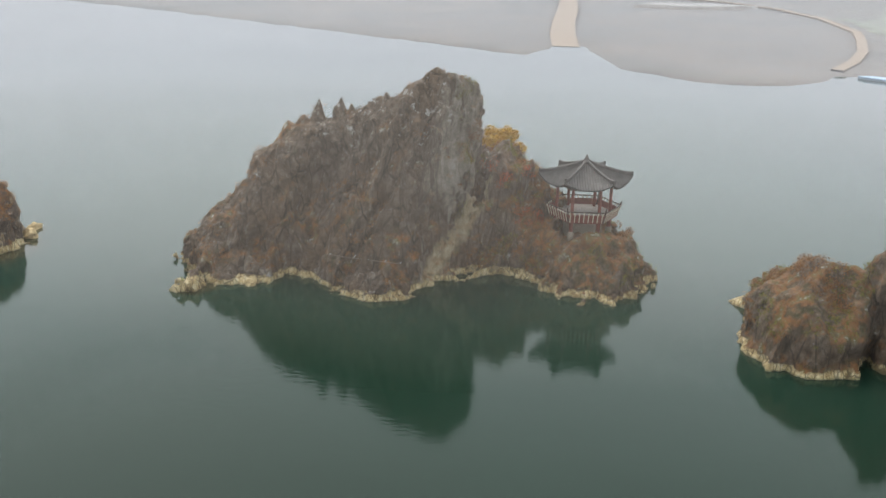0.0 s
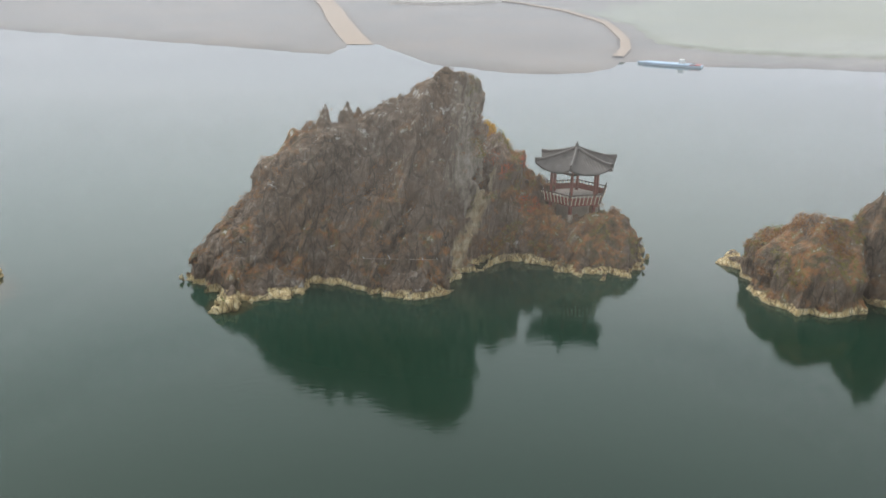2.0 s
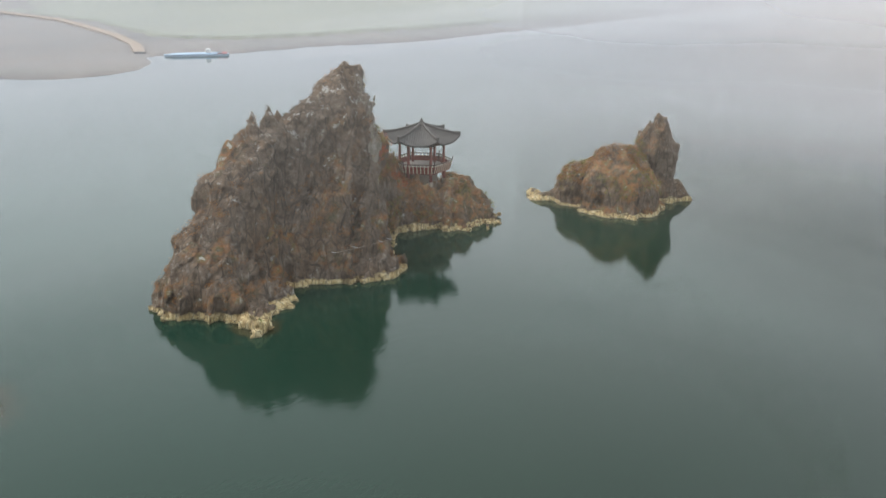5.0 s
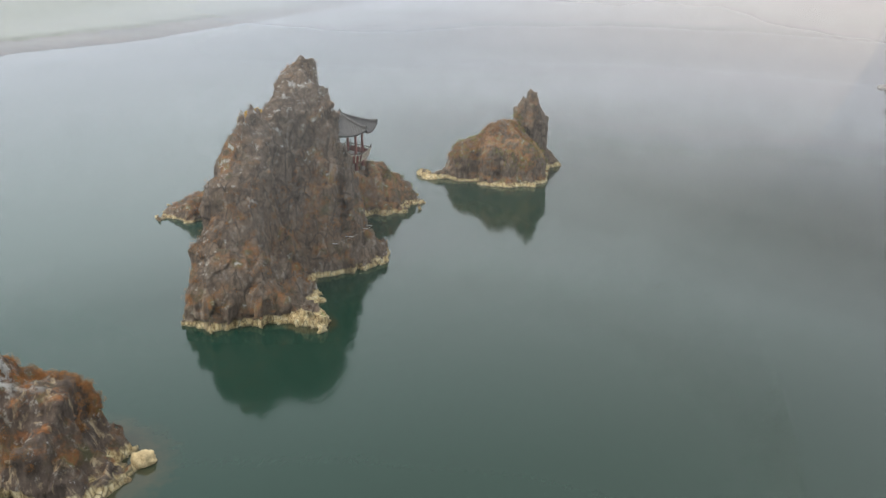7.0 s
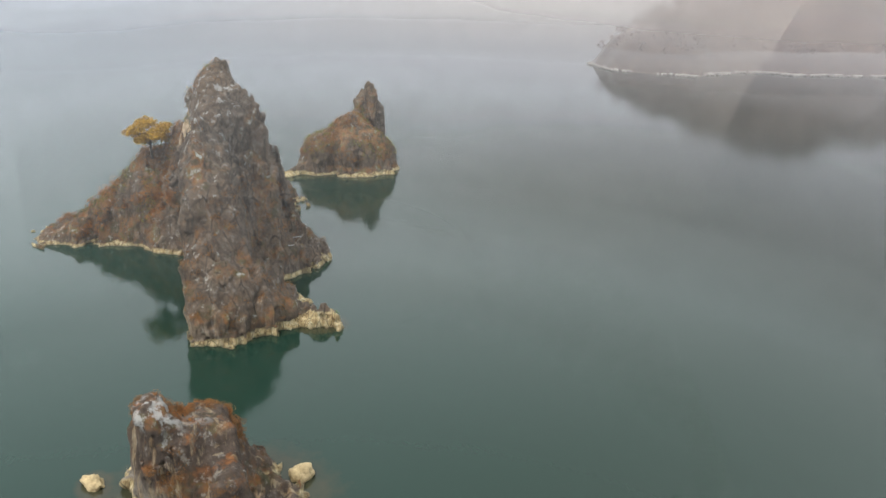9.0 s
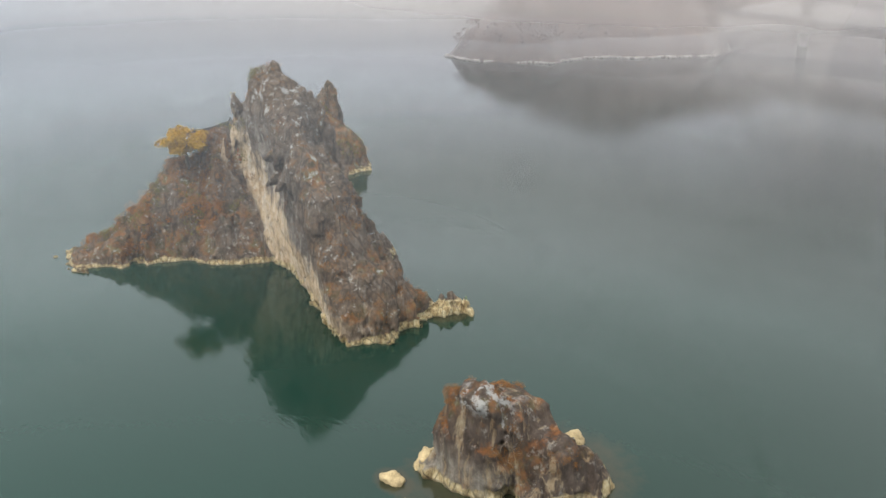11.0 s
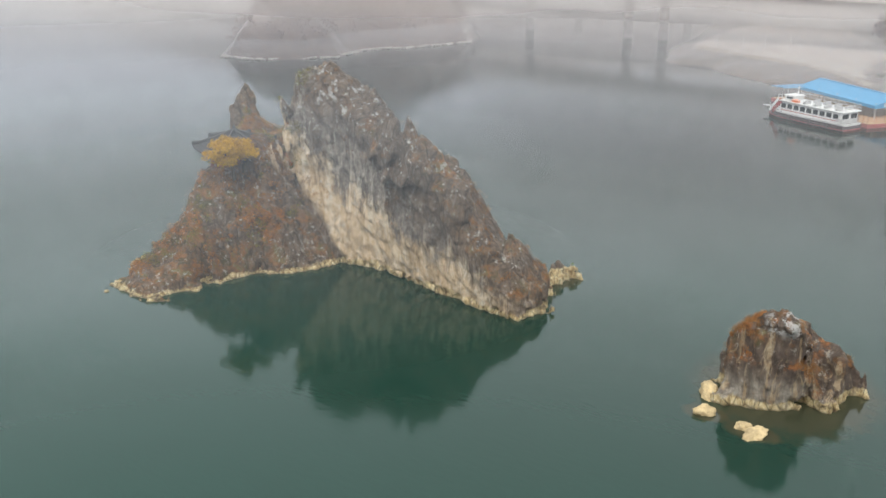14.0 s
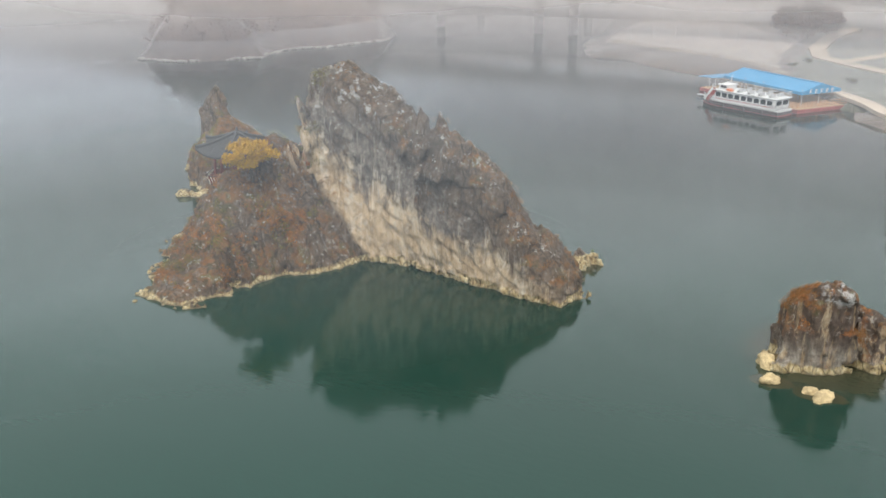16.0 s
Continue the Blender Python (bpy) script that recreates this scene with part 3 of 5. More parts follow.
def skin(solid, origin, h):
    """The surface of a sampled solid as vertices and four-sided faces."""
    inside = solid > 0
    nx, ny, nz = solid.shape
    count = np.zeros((nx - 1, ny - 1, nz - 1), np.int8)
    for i in (0, 1):
        for j in (0, 1):
            for k in (0, 1):
                count += inside[i:nx - 1 + i, j:ny - 1 + j, k:nz - 1 + k]
    active = (count > 0) & (count < 8)
    cells = np.argwhere(active)
    index = np.full(active.shape, -1, np.int64)
    index[active] = np.arange(len(cells))
    corner = {(i, j, k): solid[cells[:, 0] + i, cells[:, 1] + j, cells[:, 2] + k] for i in (0, 1) for j in (0, 1) for k in (0, 1)}
    total, hits = np.zeros((len(cells), 3), np.float32), np.zeros(len(cells), np.float32)
    for a in corner:
        for axis in range(3):
            if a[axis] == 0:
                b = tuple(1 if n == axis else a[n] for n in range(3))
                va, vb = corner[a], corner[b]
                cross = (va > 0) != (vb > 0)
                s = np.where(cross, va / np.where(cross, va - vb, 1), 0)
                q = np.tile(np.array(a, np.float32), (len(cells), 1))
                q[:, axis] = s
                total[cross] += q[cross]
                hits[cross] += 1
    verts = (cells + total / hits[:, None]) * h + np.array(origin)
    faces = []
    for axis in range(3):
        b, c = (axis + 1) % 3, (axis + 2) % 3
        lo = [slice(1, -1)] * 3
        lo[axis] = slice(0, -1)
        hi = list(lo)
        hi[axis] = slice(1, None)
        flip = inside[tuple(lo)] != inside[tuple(hi)]
        at = np.argwhere(flip)
        out = inside[tuple(lo)][flip]
        at[:, b] += 1
        at[:, c] += 1
        quad = []
        for db, dc in ((-1, -1), (0, -1), (0, 0), (-1, 0)):
            q = at.copy()
            q[:, b] += db
            q[:, c] += dc
            quad.append(index[q[:, 0], q[:, 1], q[:, 2]])
        quad = np.stack(quad, 1)
        quad[~out] = quad[~out][:, ::-1]
        faces.append(quad)
    return verts, np.concatenate(faces)


def quad_mesh(name, verts, faces, material, smooth=True):
    me = bpy.data.meshes.new(name)
    me.vertices.add(len(verts))
    me.vertices.foreach_set("co", np.ascontiguousarray(verts, np.float32).ravel())
    me.loops.add(faces.size)
    me.loops.foreach_set("vertex_index", np.ascontiguousarray(faces, np.int32).ravel())
    me.polygons.add(len(faces))
    me.polygons.foreach_set("loop_start", np.arange(0, faces.size, faces.shape[1], dtype=np.int32))
    me.materials.append(material)
    me.update(calc_edges=True)
    me.validate()
    me.polygons.foreach_set("use_smooth", np.full(len(me.polygons), smooth))
    me.update()
    return new(name, me)


def crag(name, bodies, swells, low, high, h, rough, pieces, spires=(), terraces=(), stubs=()):
    """A karst rock: the union of massifs and thin spires, fluted along its tilted beds, with a stepped foot at the water."""
    xs, ys, zs = (np.arange(a, b, h) for a, b in zip(low, high))
    gx, gy = np.meshgrid(xs, ys, indexing="ij")
    solid = massif(bodies[0], gx, gy, zs, swells[0])
    for body, swell in zip(bodies[1:], swells[1:]):
        solid = np.maximum(solid, massif(body, gx, gy, zs, swell))
    for sx, sy, base, top, wide in stubs:
        r = np.sqrt((gx - sx) ** 2 + (gy - sy) ** 2)
        for k, z in enumerate(zs):
            if base - 1 < z < top:
                solid[:, :, k] = np.maximum(solid[:, :, k], wide * min(1.0, 1.3 * (top - z) / (top - base)) ** 0.9 - r)
    for tx, ty, tz, wide in terraces:
        r = np.sqrt((gx - tx) ** 2 + (gy - ty) ** 2)
        for k, z in enumerate(zs):
            solid[:, :, k] = np.minimum(solid[:, :, k], np.maximum(tz - z, r - wide))
    near = np.argwhere(np.abs(solid) < 1.7)
    p = near * h + np.array((xs[0], ys[0], zs[0]))
    # coordinates along the beds, which dip towards -x
    c, s = math.cos(radians(40)), math.sin(radians(40))
    bed = np.stack([p[:, 0] * c - p[:, 2] * s, p[:, 1], p[:, 0] * s + p[:, 2] * c], 1)
    lean = np.stack([p[:, 0] - 0.25 * p[:, 2], p[:, 1], p[:, 2]], 1)
    push = 0.7 * solid_noise(bed * (0.30, 0.30, 0.07) + 11.0)
    push += 2.3 * (0.26 - np.abs(solid_noise(lean * (0.34, 0.34, 0.05) + 3.0)) * 1.7)
    push += 0.55 * (0.30 - np.abs(solid_noise(bed * (0.9, 0.9, 0.14) + 31.0)) * 1.6)
    push += 0.26 * np.round(solid_noise(bed * (0.8, 0.8, 0.28) + 71.0) * 5) / 3
    push += 0.22 * np.round(solid_noise(p * (1.7, 1.7, 0.8) + 77.0) * 5) / 3
    push += 0.38 * (0.3 - np.abs(solid_noise(lean * (2.0, 2.0, 0.5) + 7.0)) * 1.5)
    push += 0.22 * solid_noise(p * (1.5, 1.5, 1.1) + 5.0) + 0.30 * (0.25 - np.abs(solid_noise(p * (3.3, 3.3, 2.2) + 23.0)))
    # broken edges of the beds, and joints across them
    across = bed[:, 0] * 0.42 + 1.3 * solid_noise(p * 0.12 + 40.0)
    along = bed[:, 2] * 0.33 + p[:, 1] * 0.10 + 0.9 * solid_noise(p * 0.25 + 55.0)
    slabby = np.clip((4.0 - p[:, 0]) / 4.0, 0.25, 1) * np.clip((p[:, 2] - 0.5) / 1.5, 0, 1)
    push += 0.45 * slabby * (across - np.floor(across) - 0.5) * np.clip(0.65 + 1.3 * solid_noise(p * 0.2 + 90.0), 0.1, 1.2)
    push += 0.36 * (along - np.floor(along) - 0.5)
    # the north-western face is a smooth bedding plane
    smooth_face = np.clip((p[:, 1] - 79.2 + 0.10 * p[:, 0]) / 1.2, 0, 1) * np.clip((1.5 - p[:, 0]) / 2.0, 0, 1) * np.clip((p[:, 0] + 30) / 4, 0, 1)
    push *= 1 - 0.92 * smooth_face
    chips = p[:, 0] * 0.5 - p[:, 2] * 0.62 + 0.7 * solid_noise(p * 0.6 + 44.0)
    push += smooth_face * (0.20 * (chips - np.floor(chips) - 0.5) + 0.16 * np.round(solid_noise(p * (1.3, 1.3, 0.7) + 48.0) * 6) / 3)
    step = np.clip((p[:, 2] + 0.2) / 0.4, 0, 1) * np.clip((0.8 - p[:, 2]) / 0.3, 0, 1)
    push += step * (1.2 * np.abs(solid_noise(p * (1.5, 1.5, 0.12) + 60.0)) - 0.28 + 0.45 * solid_noise(p * (0.5, 0.5, 0.2) + 64.0) + 0.4 * solid_noise(p * (2.6, 2.6, 1.4) + 66.0))
    inner = solid[near[:, 0], near[:, 1], near[:, 2]]
    solid[near[:, 0], near[:, 1], near[:, 2]] = inner + push * rough
    # thin needles left standing on the crest
    for sx, sy, base, top, wide in spires:
        r = np.sqrt((gx - sx) ** 2 + (gy - sy) ** 2)
        for k, z in enumerate(zs):
            if base - 1 < z < top:
                wave = 1 + 0.12 * math.sin(2.3 * z + sx) + 0.22 * np.sin(3.1 * gx + 2.3 * gy + 1.1 * z)
                solid[:, :, k] = np.maximum(solid[:, :, k], wide * min(1.0, (top - z) / (top - base)) - r * wave)
    solid[[0, -1]] = -1
    solid[:, [0, -1]] = -1
    solid[:, :, [0, -1]] = -1
    verts, faces = skin(solid, (xs[0], ys[0], zs[0]), h)
    # drop loose crumbs: keep the largest joined piece
    mark = np.arange(len(verts))
    while True:
        least = np.repeat(mark[faces].min(1), 4)
        after = mark.copy()
        np.minimum.at(after, faces.ravel(), least)
        after = after[after]
        if (after == mark).all():
            break
        mark = after
    faces = faces[mark[faces[:, 0]] == np.bincount(mark).argmax()]
    # one mesh for each part that stands out: (name, label, test of face centres)
    rock = thing(name, (low[0] + high[0]) / 2, (low[1] + high[1]) / 2, 0.0)
    base = np.array(rock.matrix_basis.translation)
    centre = verts[faces].mean(1)
    free = np.ones(len(faces), bool)
    for part_name, label, test in pieces:
        mine = free & test(centre)
        free &= ~mine
        used, packed = np.unique(faces[mine], return_inverse=True)
        piece = quad_mesh(part_name, verts[used] - base, packed.reshape(-1, 4), ROCK)
        piece.parent = rock
        if label:
            piece["label"] = label
    return rock, verts, faces

# ---- water, shores and hills ----
def ground_sheet(name, outline, height, cell, material, low=-1.2, label="", category="", rough=0.3, rounds=0):
    """Land over a plan outline, whose height grows with the distance from its shore."""
    ox, oy = [p[0] for p in outline], [p[1] for p in outline]
    xs = np.arange(min(ox) - 2 * cell, max(ox) + 2 * cell, cell)
    ys = np.arange(min(oy) - 2 * cell, max(oy) + 2 * cell, cell)
    gx, gy = np.meshgrid(xs, ys, indexing="ij")
    depth = outline_depth(outline, gx, gy)
    p = np.stack([gx.ravel(), gy.ravel(), np.zeros(gx.size)], 1)
    wave = (solid_noise(p * 0.11 + 3) + 0.5 * solid_noise(p * 0.31 + 9)).reshape(gx.shape)
    depth = depth + wave * 1.5
    if rounds:
        # round off the ridges inland
        soft = depth.copy()
        for _ in range(rounds):
            soft[1:-1, 1:-1] = (soft[1:-1, 1:-1] * 2 + soft[:-2, 1:-1] + soft[2:, 1:-1] + soft[1:-1, :-2] + soft[1:-1, 2:]) / 6
        inland = np.clip((depth - 1.0) / 12.0, 0, 1)
        depth = depth * (1 - inland) + soft * inland
    gz = np.where(depth > 0, height(depth), depth * 0.3) + wave * rough * np.clip(depth / 8, 0, 1)
    gz = np.maximum(gz, low)
    keep = depth > -3 * cell
    index = np.full(gx.shape, -1, np.int64)
    index[keep] = np.arange(keep.sum())
    verts = np.stack([gx[keep], gy[keep], gz[keep]], 1)
    quads = np.stack([index[:-1, :-1], index[1:, :-1], index[1:, 1:], index[:-1, 1:]], -1).reshape(-1, 4)
    quads = quads[(quads >= 0).all(1)]
    return tagged(quad_mesh(name, verts, quads, material), label, category, kind="structure")


def ribbon(name, line, width, z, material, label="", category="path"):
    """A paved strip with real thickness along a plan line."""
    bm = bmesh.new()
    rows = []
    for i, (x, y) in enumerate(line):
        a, b = line[max(i - 1, 0)], line[min(i + 1, len(line) - 1)]
        d = Vector((b[0] - a[0], b[1] - a[1], 0)).normalized()
        w = width[i] / 2 if isinstance(width, (list, tuple)) else width / 2
        zz = z[i] if isinstance(z, (list, tuple)) else z
        rows.append([bm.verts.new((x + sx * w * -d.y, y + sx * w * d.x, zz + dz)) for sx, dz in ((-1, -0.6), (-1, 0), (1, 0), (1, -0.6))])
    for r, q in zip(rows, rows[1:]):
        for i in range(3):
            bm.faces.new((r[i], r[i + 1], q[i + 1], q[i]))
    return tagged(part(name, bm, material), label, category, kind="structure")


water = mesh_object("water", [(-3500, -3500, 0), (3500, -3500, 0), (3500, 3500, 0), (-3500, 3500, 0)], [(0, 1, 2, 3)], WATER)
tagged(water, "calm dark green lake water with faint ripples", "lake", kind="structure")

NORTH = [(-420, 560), (-200, 420), (-91, 338), (-46, 299), (-10, 267), (24, 237), (31, 250), (35, 263), (41, 263), (42, 240), (44, 214), (57, 196), (70, 194), (85, 201), (92, 211), (98, 212), (110, 199), (134, 193), (162, 177), (226, 163), (500, 110), (900, 60), (900, 900), (-420, 900)]
ground_sheet("ground", NORTH, lambda d: 0.9 * (1 - np.exp(-d / 6.0)) + d * 0.006, 4.0, MEADOW, label="flat shore of dry grey-brown meadow", category="shore")
FIELD = [(118, 235), (128, 214), (150, 204), (190, 188), (300, 160), (700, 120), (700, 700), (150, 700), (148, 400), (146, 330), (136, 280)]
ground_sheet("field", FIELD, lambda d: 1.7 + d * 0.008, 4.0, GREEN, low=-1.2, label="pale green field behind the shore", category="field", rough=0.15)
ribbon("road", [(37, 258), (39, 280), (45, 320), (52, 360), (62, 430), (75, 520), (100, 700)], 7.5, [0.1, 1.3, 1.9, 2.2, 2.6, 3.2, 4.4], CONCRETE, "pale concrete slipway running into the lake", "road")
ribbon("track", [(94, 216), (103, 228), (114, 248), (126, 276), (135, 300), (142, 345), (140, 385), (128, 415), (100, 440)], 2.8, [1.0, 1.5, 1.7, 1.9, 2.1, 2.4, 2.6, 2.9, 3.1], CONCRETE, "pale gravel track curving round the headland", "path")
ground_sheet("gravel_pad", [(82, 384), (96, 378), (118, 380), (134, 392), (120, 402), (92, 400)], lambda d: 3.0 + d * 0.02, 2.0, SANDBAR, low=-1.2, label="bare pale gravel patch in the meadow", category="ground", rough=0.05)

SOUTH = [(36, -96), (33, -74), (28, -62), (24, -54), (17, -55), (7, -47), (-3, -41), (-14, -36), (-26, -31), (-34, -21), (-36, -8), (-42, -1), (-60, 6), (-110, 8), (-300, -40), (-300, -420), (120, -420), (70, -220), (46, -140)]
ground_sheet("ground_south", SOUTH, lambda d: 1.5 * (1 - np.exp(-d / 4.0)) + d * 0.004, 2.5, MUD, label="brown muddy bank sloping into the lake", category="shore")
PLAZA = [(30, -95), (25.5, -71), (7, -61.5), (-9, -53), (-15, -45), (-21, -40), (-18, -49), (-16, -61), (-16, -76), (-15.4, -96), (-8, -100), (2, -120), (13, -165), (36, -140), (31, -119)]
ground_sheet("plaza", PLAZA, lambda d: 1.95 + 0.0 * d, 1.5, PLAZA_TOP, low=-1.2, label="wide pale paved lakeside car park", category="car park", rough=0.03)
GRASSBANK = [(-22, -38), (-18.5, -49), (-16.5, -61), (-16.5, -76), (-15.8, -97), (-60, -140), (-120, -120), (-120, -6), (-60, -4), (-42, -8), (-33, -17), (-27, -27)]
ground_sheet("bank", GRASSBANK, lambda d: 1.3 + 0.5 * (1 - np.exp(-d / 4.0)) + d * 0.01, 1.5, BANK, low=-1.2, label="grassy bank above the landing stage", category="bank", rough=0.15)
ribbon("footpath", [(-52, 2), (-40.4, -9.1), (-37.7, -14.3), (-33.7, -20.1), (-29, -25.4), (-23, -33)], 2.6, [0.95, 1.5, 1.75, 1.8, 1.85, 1.75], PAVING, "pale concrete path along the bank", "path")
ribbon("footpath", [(-60, -28), (-37.6, -47.5), (-30, -56), (-23.9, -64), (-21.2, -78), (-21.4, -101), (-25, -120)], 3.6, [2.35, 2.2, 2.12, 2.08, 2.1, 2.15, 2.5], PAVING, "pale path curving through the park", "path")
ribbon("footpath", [(-29, -58.5), (-35.7, -72), (-42, -92)], 3.0, [2.12, 2.2, 2.35], PAVING, "pale path branching through the park", "path")

EAST = [(110, -4), (101, -5), (95, -11), (89, -18), (92, -30), (90, -36), (86, -40), (83, -49), (80, -58), (86, -70), (108, -84), (122, -130), (128, -185), (104, -232), (45, -262), (-40, -280), (-260, -300), (-260, -420), (420, -420), (420, -150), (230, -100), (150, -55), (126, -28), (114, -9)]
hill = ground_sheet("hill", EAST, lambda d: 1.2 * np.clip(d / 1.0, 0, 1) + 40 * (1 - np.exp(-d / 22.0)), 2.0, WOODS, label="steep misty hillside of leafless brown woods", category="hill", rough=2.6, rounds=90)


def haze_curtain(radius, low, tall, waves, material, start=0.0, turn=360.0):
    """A thin sheet painted as mist haze, standing round the lake."""
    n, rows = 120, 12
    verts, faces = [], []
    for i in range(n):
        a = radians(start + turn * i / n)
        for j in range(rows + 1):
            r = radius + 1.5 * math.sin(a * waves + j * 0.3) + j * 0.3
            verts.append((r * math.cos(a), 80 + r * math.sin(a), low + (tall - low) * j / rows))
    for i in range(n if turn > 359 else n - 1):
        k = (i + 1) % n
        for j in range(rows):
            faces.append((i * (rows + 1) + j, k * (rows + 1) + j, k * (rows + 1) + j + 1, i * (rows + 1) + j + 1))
    bank = mesh_object("haze_curtain", verts, faces, material, True)
    return tagged(bank, "thin see-through sheet painted as pale mist haze over the lake", "mist", kind="structure")


# added haze sheets; the inner ring veils the rocks themselves
for radius, waves, low, tall, material in ((106, 7, 0, 18, OUTER_HAZE), (88, 5, 0, 18, LOW_HAZE), (46, 4, 11, 28, THIN_HAZE)):
    haze_curtain(radius, low, tall, waves, material)
haze_curtain(119, 0, 47, 3, HILL_HAZE, -115.0, 135.0)
haze_curtain(166, 0, 43, 4, FAR_HAZE, -140.0, 84.0)


def ground_haze_sheet():
    """A thin sheet of painted haze, rising slowly outwards over lake and shores."""
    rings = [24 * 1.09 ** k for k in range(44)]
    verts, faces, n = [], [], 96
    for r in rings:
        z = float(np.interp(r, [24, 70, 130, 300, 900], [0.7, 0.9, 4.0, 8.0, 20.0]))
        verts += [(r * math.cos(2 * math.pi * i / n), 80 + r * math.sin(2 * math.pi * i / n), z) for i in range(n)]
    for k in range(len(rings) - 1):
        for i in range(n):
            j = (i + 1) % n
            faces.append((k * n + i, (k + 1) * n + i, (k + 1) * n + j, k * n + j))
    sheet = mesh_object("ground_haze_sheet", verts, faces, GROUND_HAZE, True)
    return tagged(sheet, "thin sheet painted as pale ground mist, thicker over the outer lake", "mist", kind="structure")


ground_haze_sheet()

# ---- the three rocks in the lake ----
SLAB = {
    0.0: [(2, 82), (-2.4, 81.7), (-5.6, 81.1), (-9.8, 81.4), (-13.5, 82.2), (-19, 83.3), (-22.8, 83.6), (-23.4, 80.8), (-23, 78.5), (-21.5, 76.6), (-21.6, 75.6), (-19, 73.8), (-15.8, 74.3), (-13.6, 75.3), (-11.3, 76.3), (-10.4, 74), (-8.4, 72.5), (-5.9, 71.2), (-3.8, 70.7), (-2.6, 71.8), (-0.5, 75), (2, 77)],
    2.0: [(2.5, 82), (-2.4, 82), (-6, 81.4), (-11, 82.4), (-15, 82.8), (-20.5, 83.9), (-22.5, 83), (-22.6, 80), (-21.2, 77), (-19.5, 75.8), (-17.3, 76.2), (-13.6, 76.7), (-11.2, 77.1), (-10, 76.7), (-9.5, 74.6), (-7, 73), (-4, 72.2), (-2.4, 73), (-0.3, 76), (2.3, 78)],
    5.0: [(3, 82), (-3, 81.6), (-6.3, 82), (-11.5, 83), (-15, 83.2), (-19.3, 84), (-19.9, 82), (-19.5, 79.6), (-17.0, 77.9), (-14, 77.8), (-11, 78.2), (-8.8, 77.8), (-7.9, 75.4), (-6, 74.3), (-3.3, 73.7), (-1.6, 74.8), (0.5, 77), (2.6, 78.6)],
    8.0: [(3, 82), (-0.3, 81.5), (-3.5, 81.4), (-8, 82.6), (-13, 83), (-16.7, 83.8), (-17.3, 82), (-16.9, 80.3), (-14.3, 79.1), (-11.2, 79.5), (-7.4, 78.6), (-6.6, 76.1), (-5.4, 75.3), (-3, 75), (-0.8, 76), (1.5, 77.5), (3, 79)],
    9.7: [(3, 82), (-3.4, 81.5), (-8.5, 82.4), (-13, 82.9), (-16.4, 83.5), (-17, 82.2), (-16.2, 80.6), (-13.6, 79.4), (-10.6, 79.8), (-6.8, 78.8), (-6, 76.4), (-5.2, 75.7), (-3.2, 75.4), (-0.6, 76.5), (1.8, 77.8), (3.2, 79.4)],
    11.0: [(2.5, 82.3), (-3.3, 81.5), (-9, 82.3), (-13.5, 82.6), (-14.6, 81.5), (-13.5, 80), (-10, 80), (-6.4, 79.1), (-5.7, 76.9), (-5.2, 76.2), (-3.5, 75.8), (-0.5, 77), (2, 78), (3.3, 79.8)],
    12.6: [(2.3, 82.2), (-3.5, 81.6), (-8, 82.2), (-11.3, 82.4), (-12.2, 81.7), (-10.8, 80.9), (-7, 79.6), (-5.2, 77), (-3, 76.6), (0, 77.8), (2.9, 79.7)],
    14.0: [(2.5, 82), (-2, 81.6), (-5, 81.4), (-7, 80.8), (-6.3, 79), (-4.5, 77.2), (-2.5, 77.2), (0, 78.2), (2.8, 79.3)],
    16.5: [(1.9, 80.9), (-2, 81), (-2.8, 80.2), (-2.3, 79), (0, 78.7), (2.2, 79.4)],
    17.3: [(1.1, 80.3), (-0.7, 80.4), (-0.9, 79.5), (0.9, 79.3)],
}
KNOLL = {
    0.0: [(6.5, 99.3), (4.8, 98), (3, 96), (3, 93), (2.4, 90.5), (1.4, 88), (-0.7, 86.5), (-2.1, 83.5), (-2.4, 81.5), (-1, 76), (1.3, 76.2), (3.9, 77.2), (6, 77.6), (8, 76.5), (9.2, 73.7), (10.9, 72.4), (12.3, 71.3), (14.2, 71.4), (16.3, 72.7), (18, 74.4), (19.6, 75.6), (19.5, 79), (17, 86), (13, 93), (9, 98.5)],
    2.0: [(5, 93.8), (3.8, 90.6), (3, 88.6), (0.6, 86), (-0.2, 83.3), (-1, 80), (0, 77), (3, 78), (6, 78.6), (8.4, 77.3), (10, 75), (11.5, 73.5), (13.5, 72.7), (16, 73.8), (17.8, 75.2), (18.1, 78), (15.9, 83.6), (11.6, 89.0), (8.4, 93.6)],
    4.0: [(5.5, 91), (4.3, 88.3), (2.2, 85.5), (1, 83), (0, 80), (2, 78.6), (5, 79.5), (8.5, 79), (10.8, 77), (12.3, 76), (14, 75.6), (16, 76.4), (16.8, 78), (14.9, 82.6), (11.2, 87.4), (8.1, 90.8)],
    6.5: [(6.2, 88.3), (5.2, 87), (3.8, 84.3), (2.9, 82.4), (3, 80), (5, 80.2), (8, 81), (9.8, 81.8), (10.5, 84), (9.8, 87), (8, 88.3)],
    9.0: [(6.4, 86.8), (4.6, 85), (3.6, 82), (4, 80.2), (6.6, 80.4), (8.2, 82.4), (7.8, 85.6)],
    10.4: [(6.0, 85.0), (5.0, 83.2), (5.6, 81.8), (7.0, 82.5), (6.8, 84.4)],
}
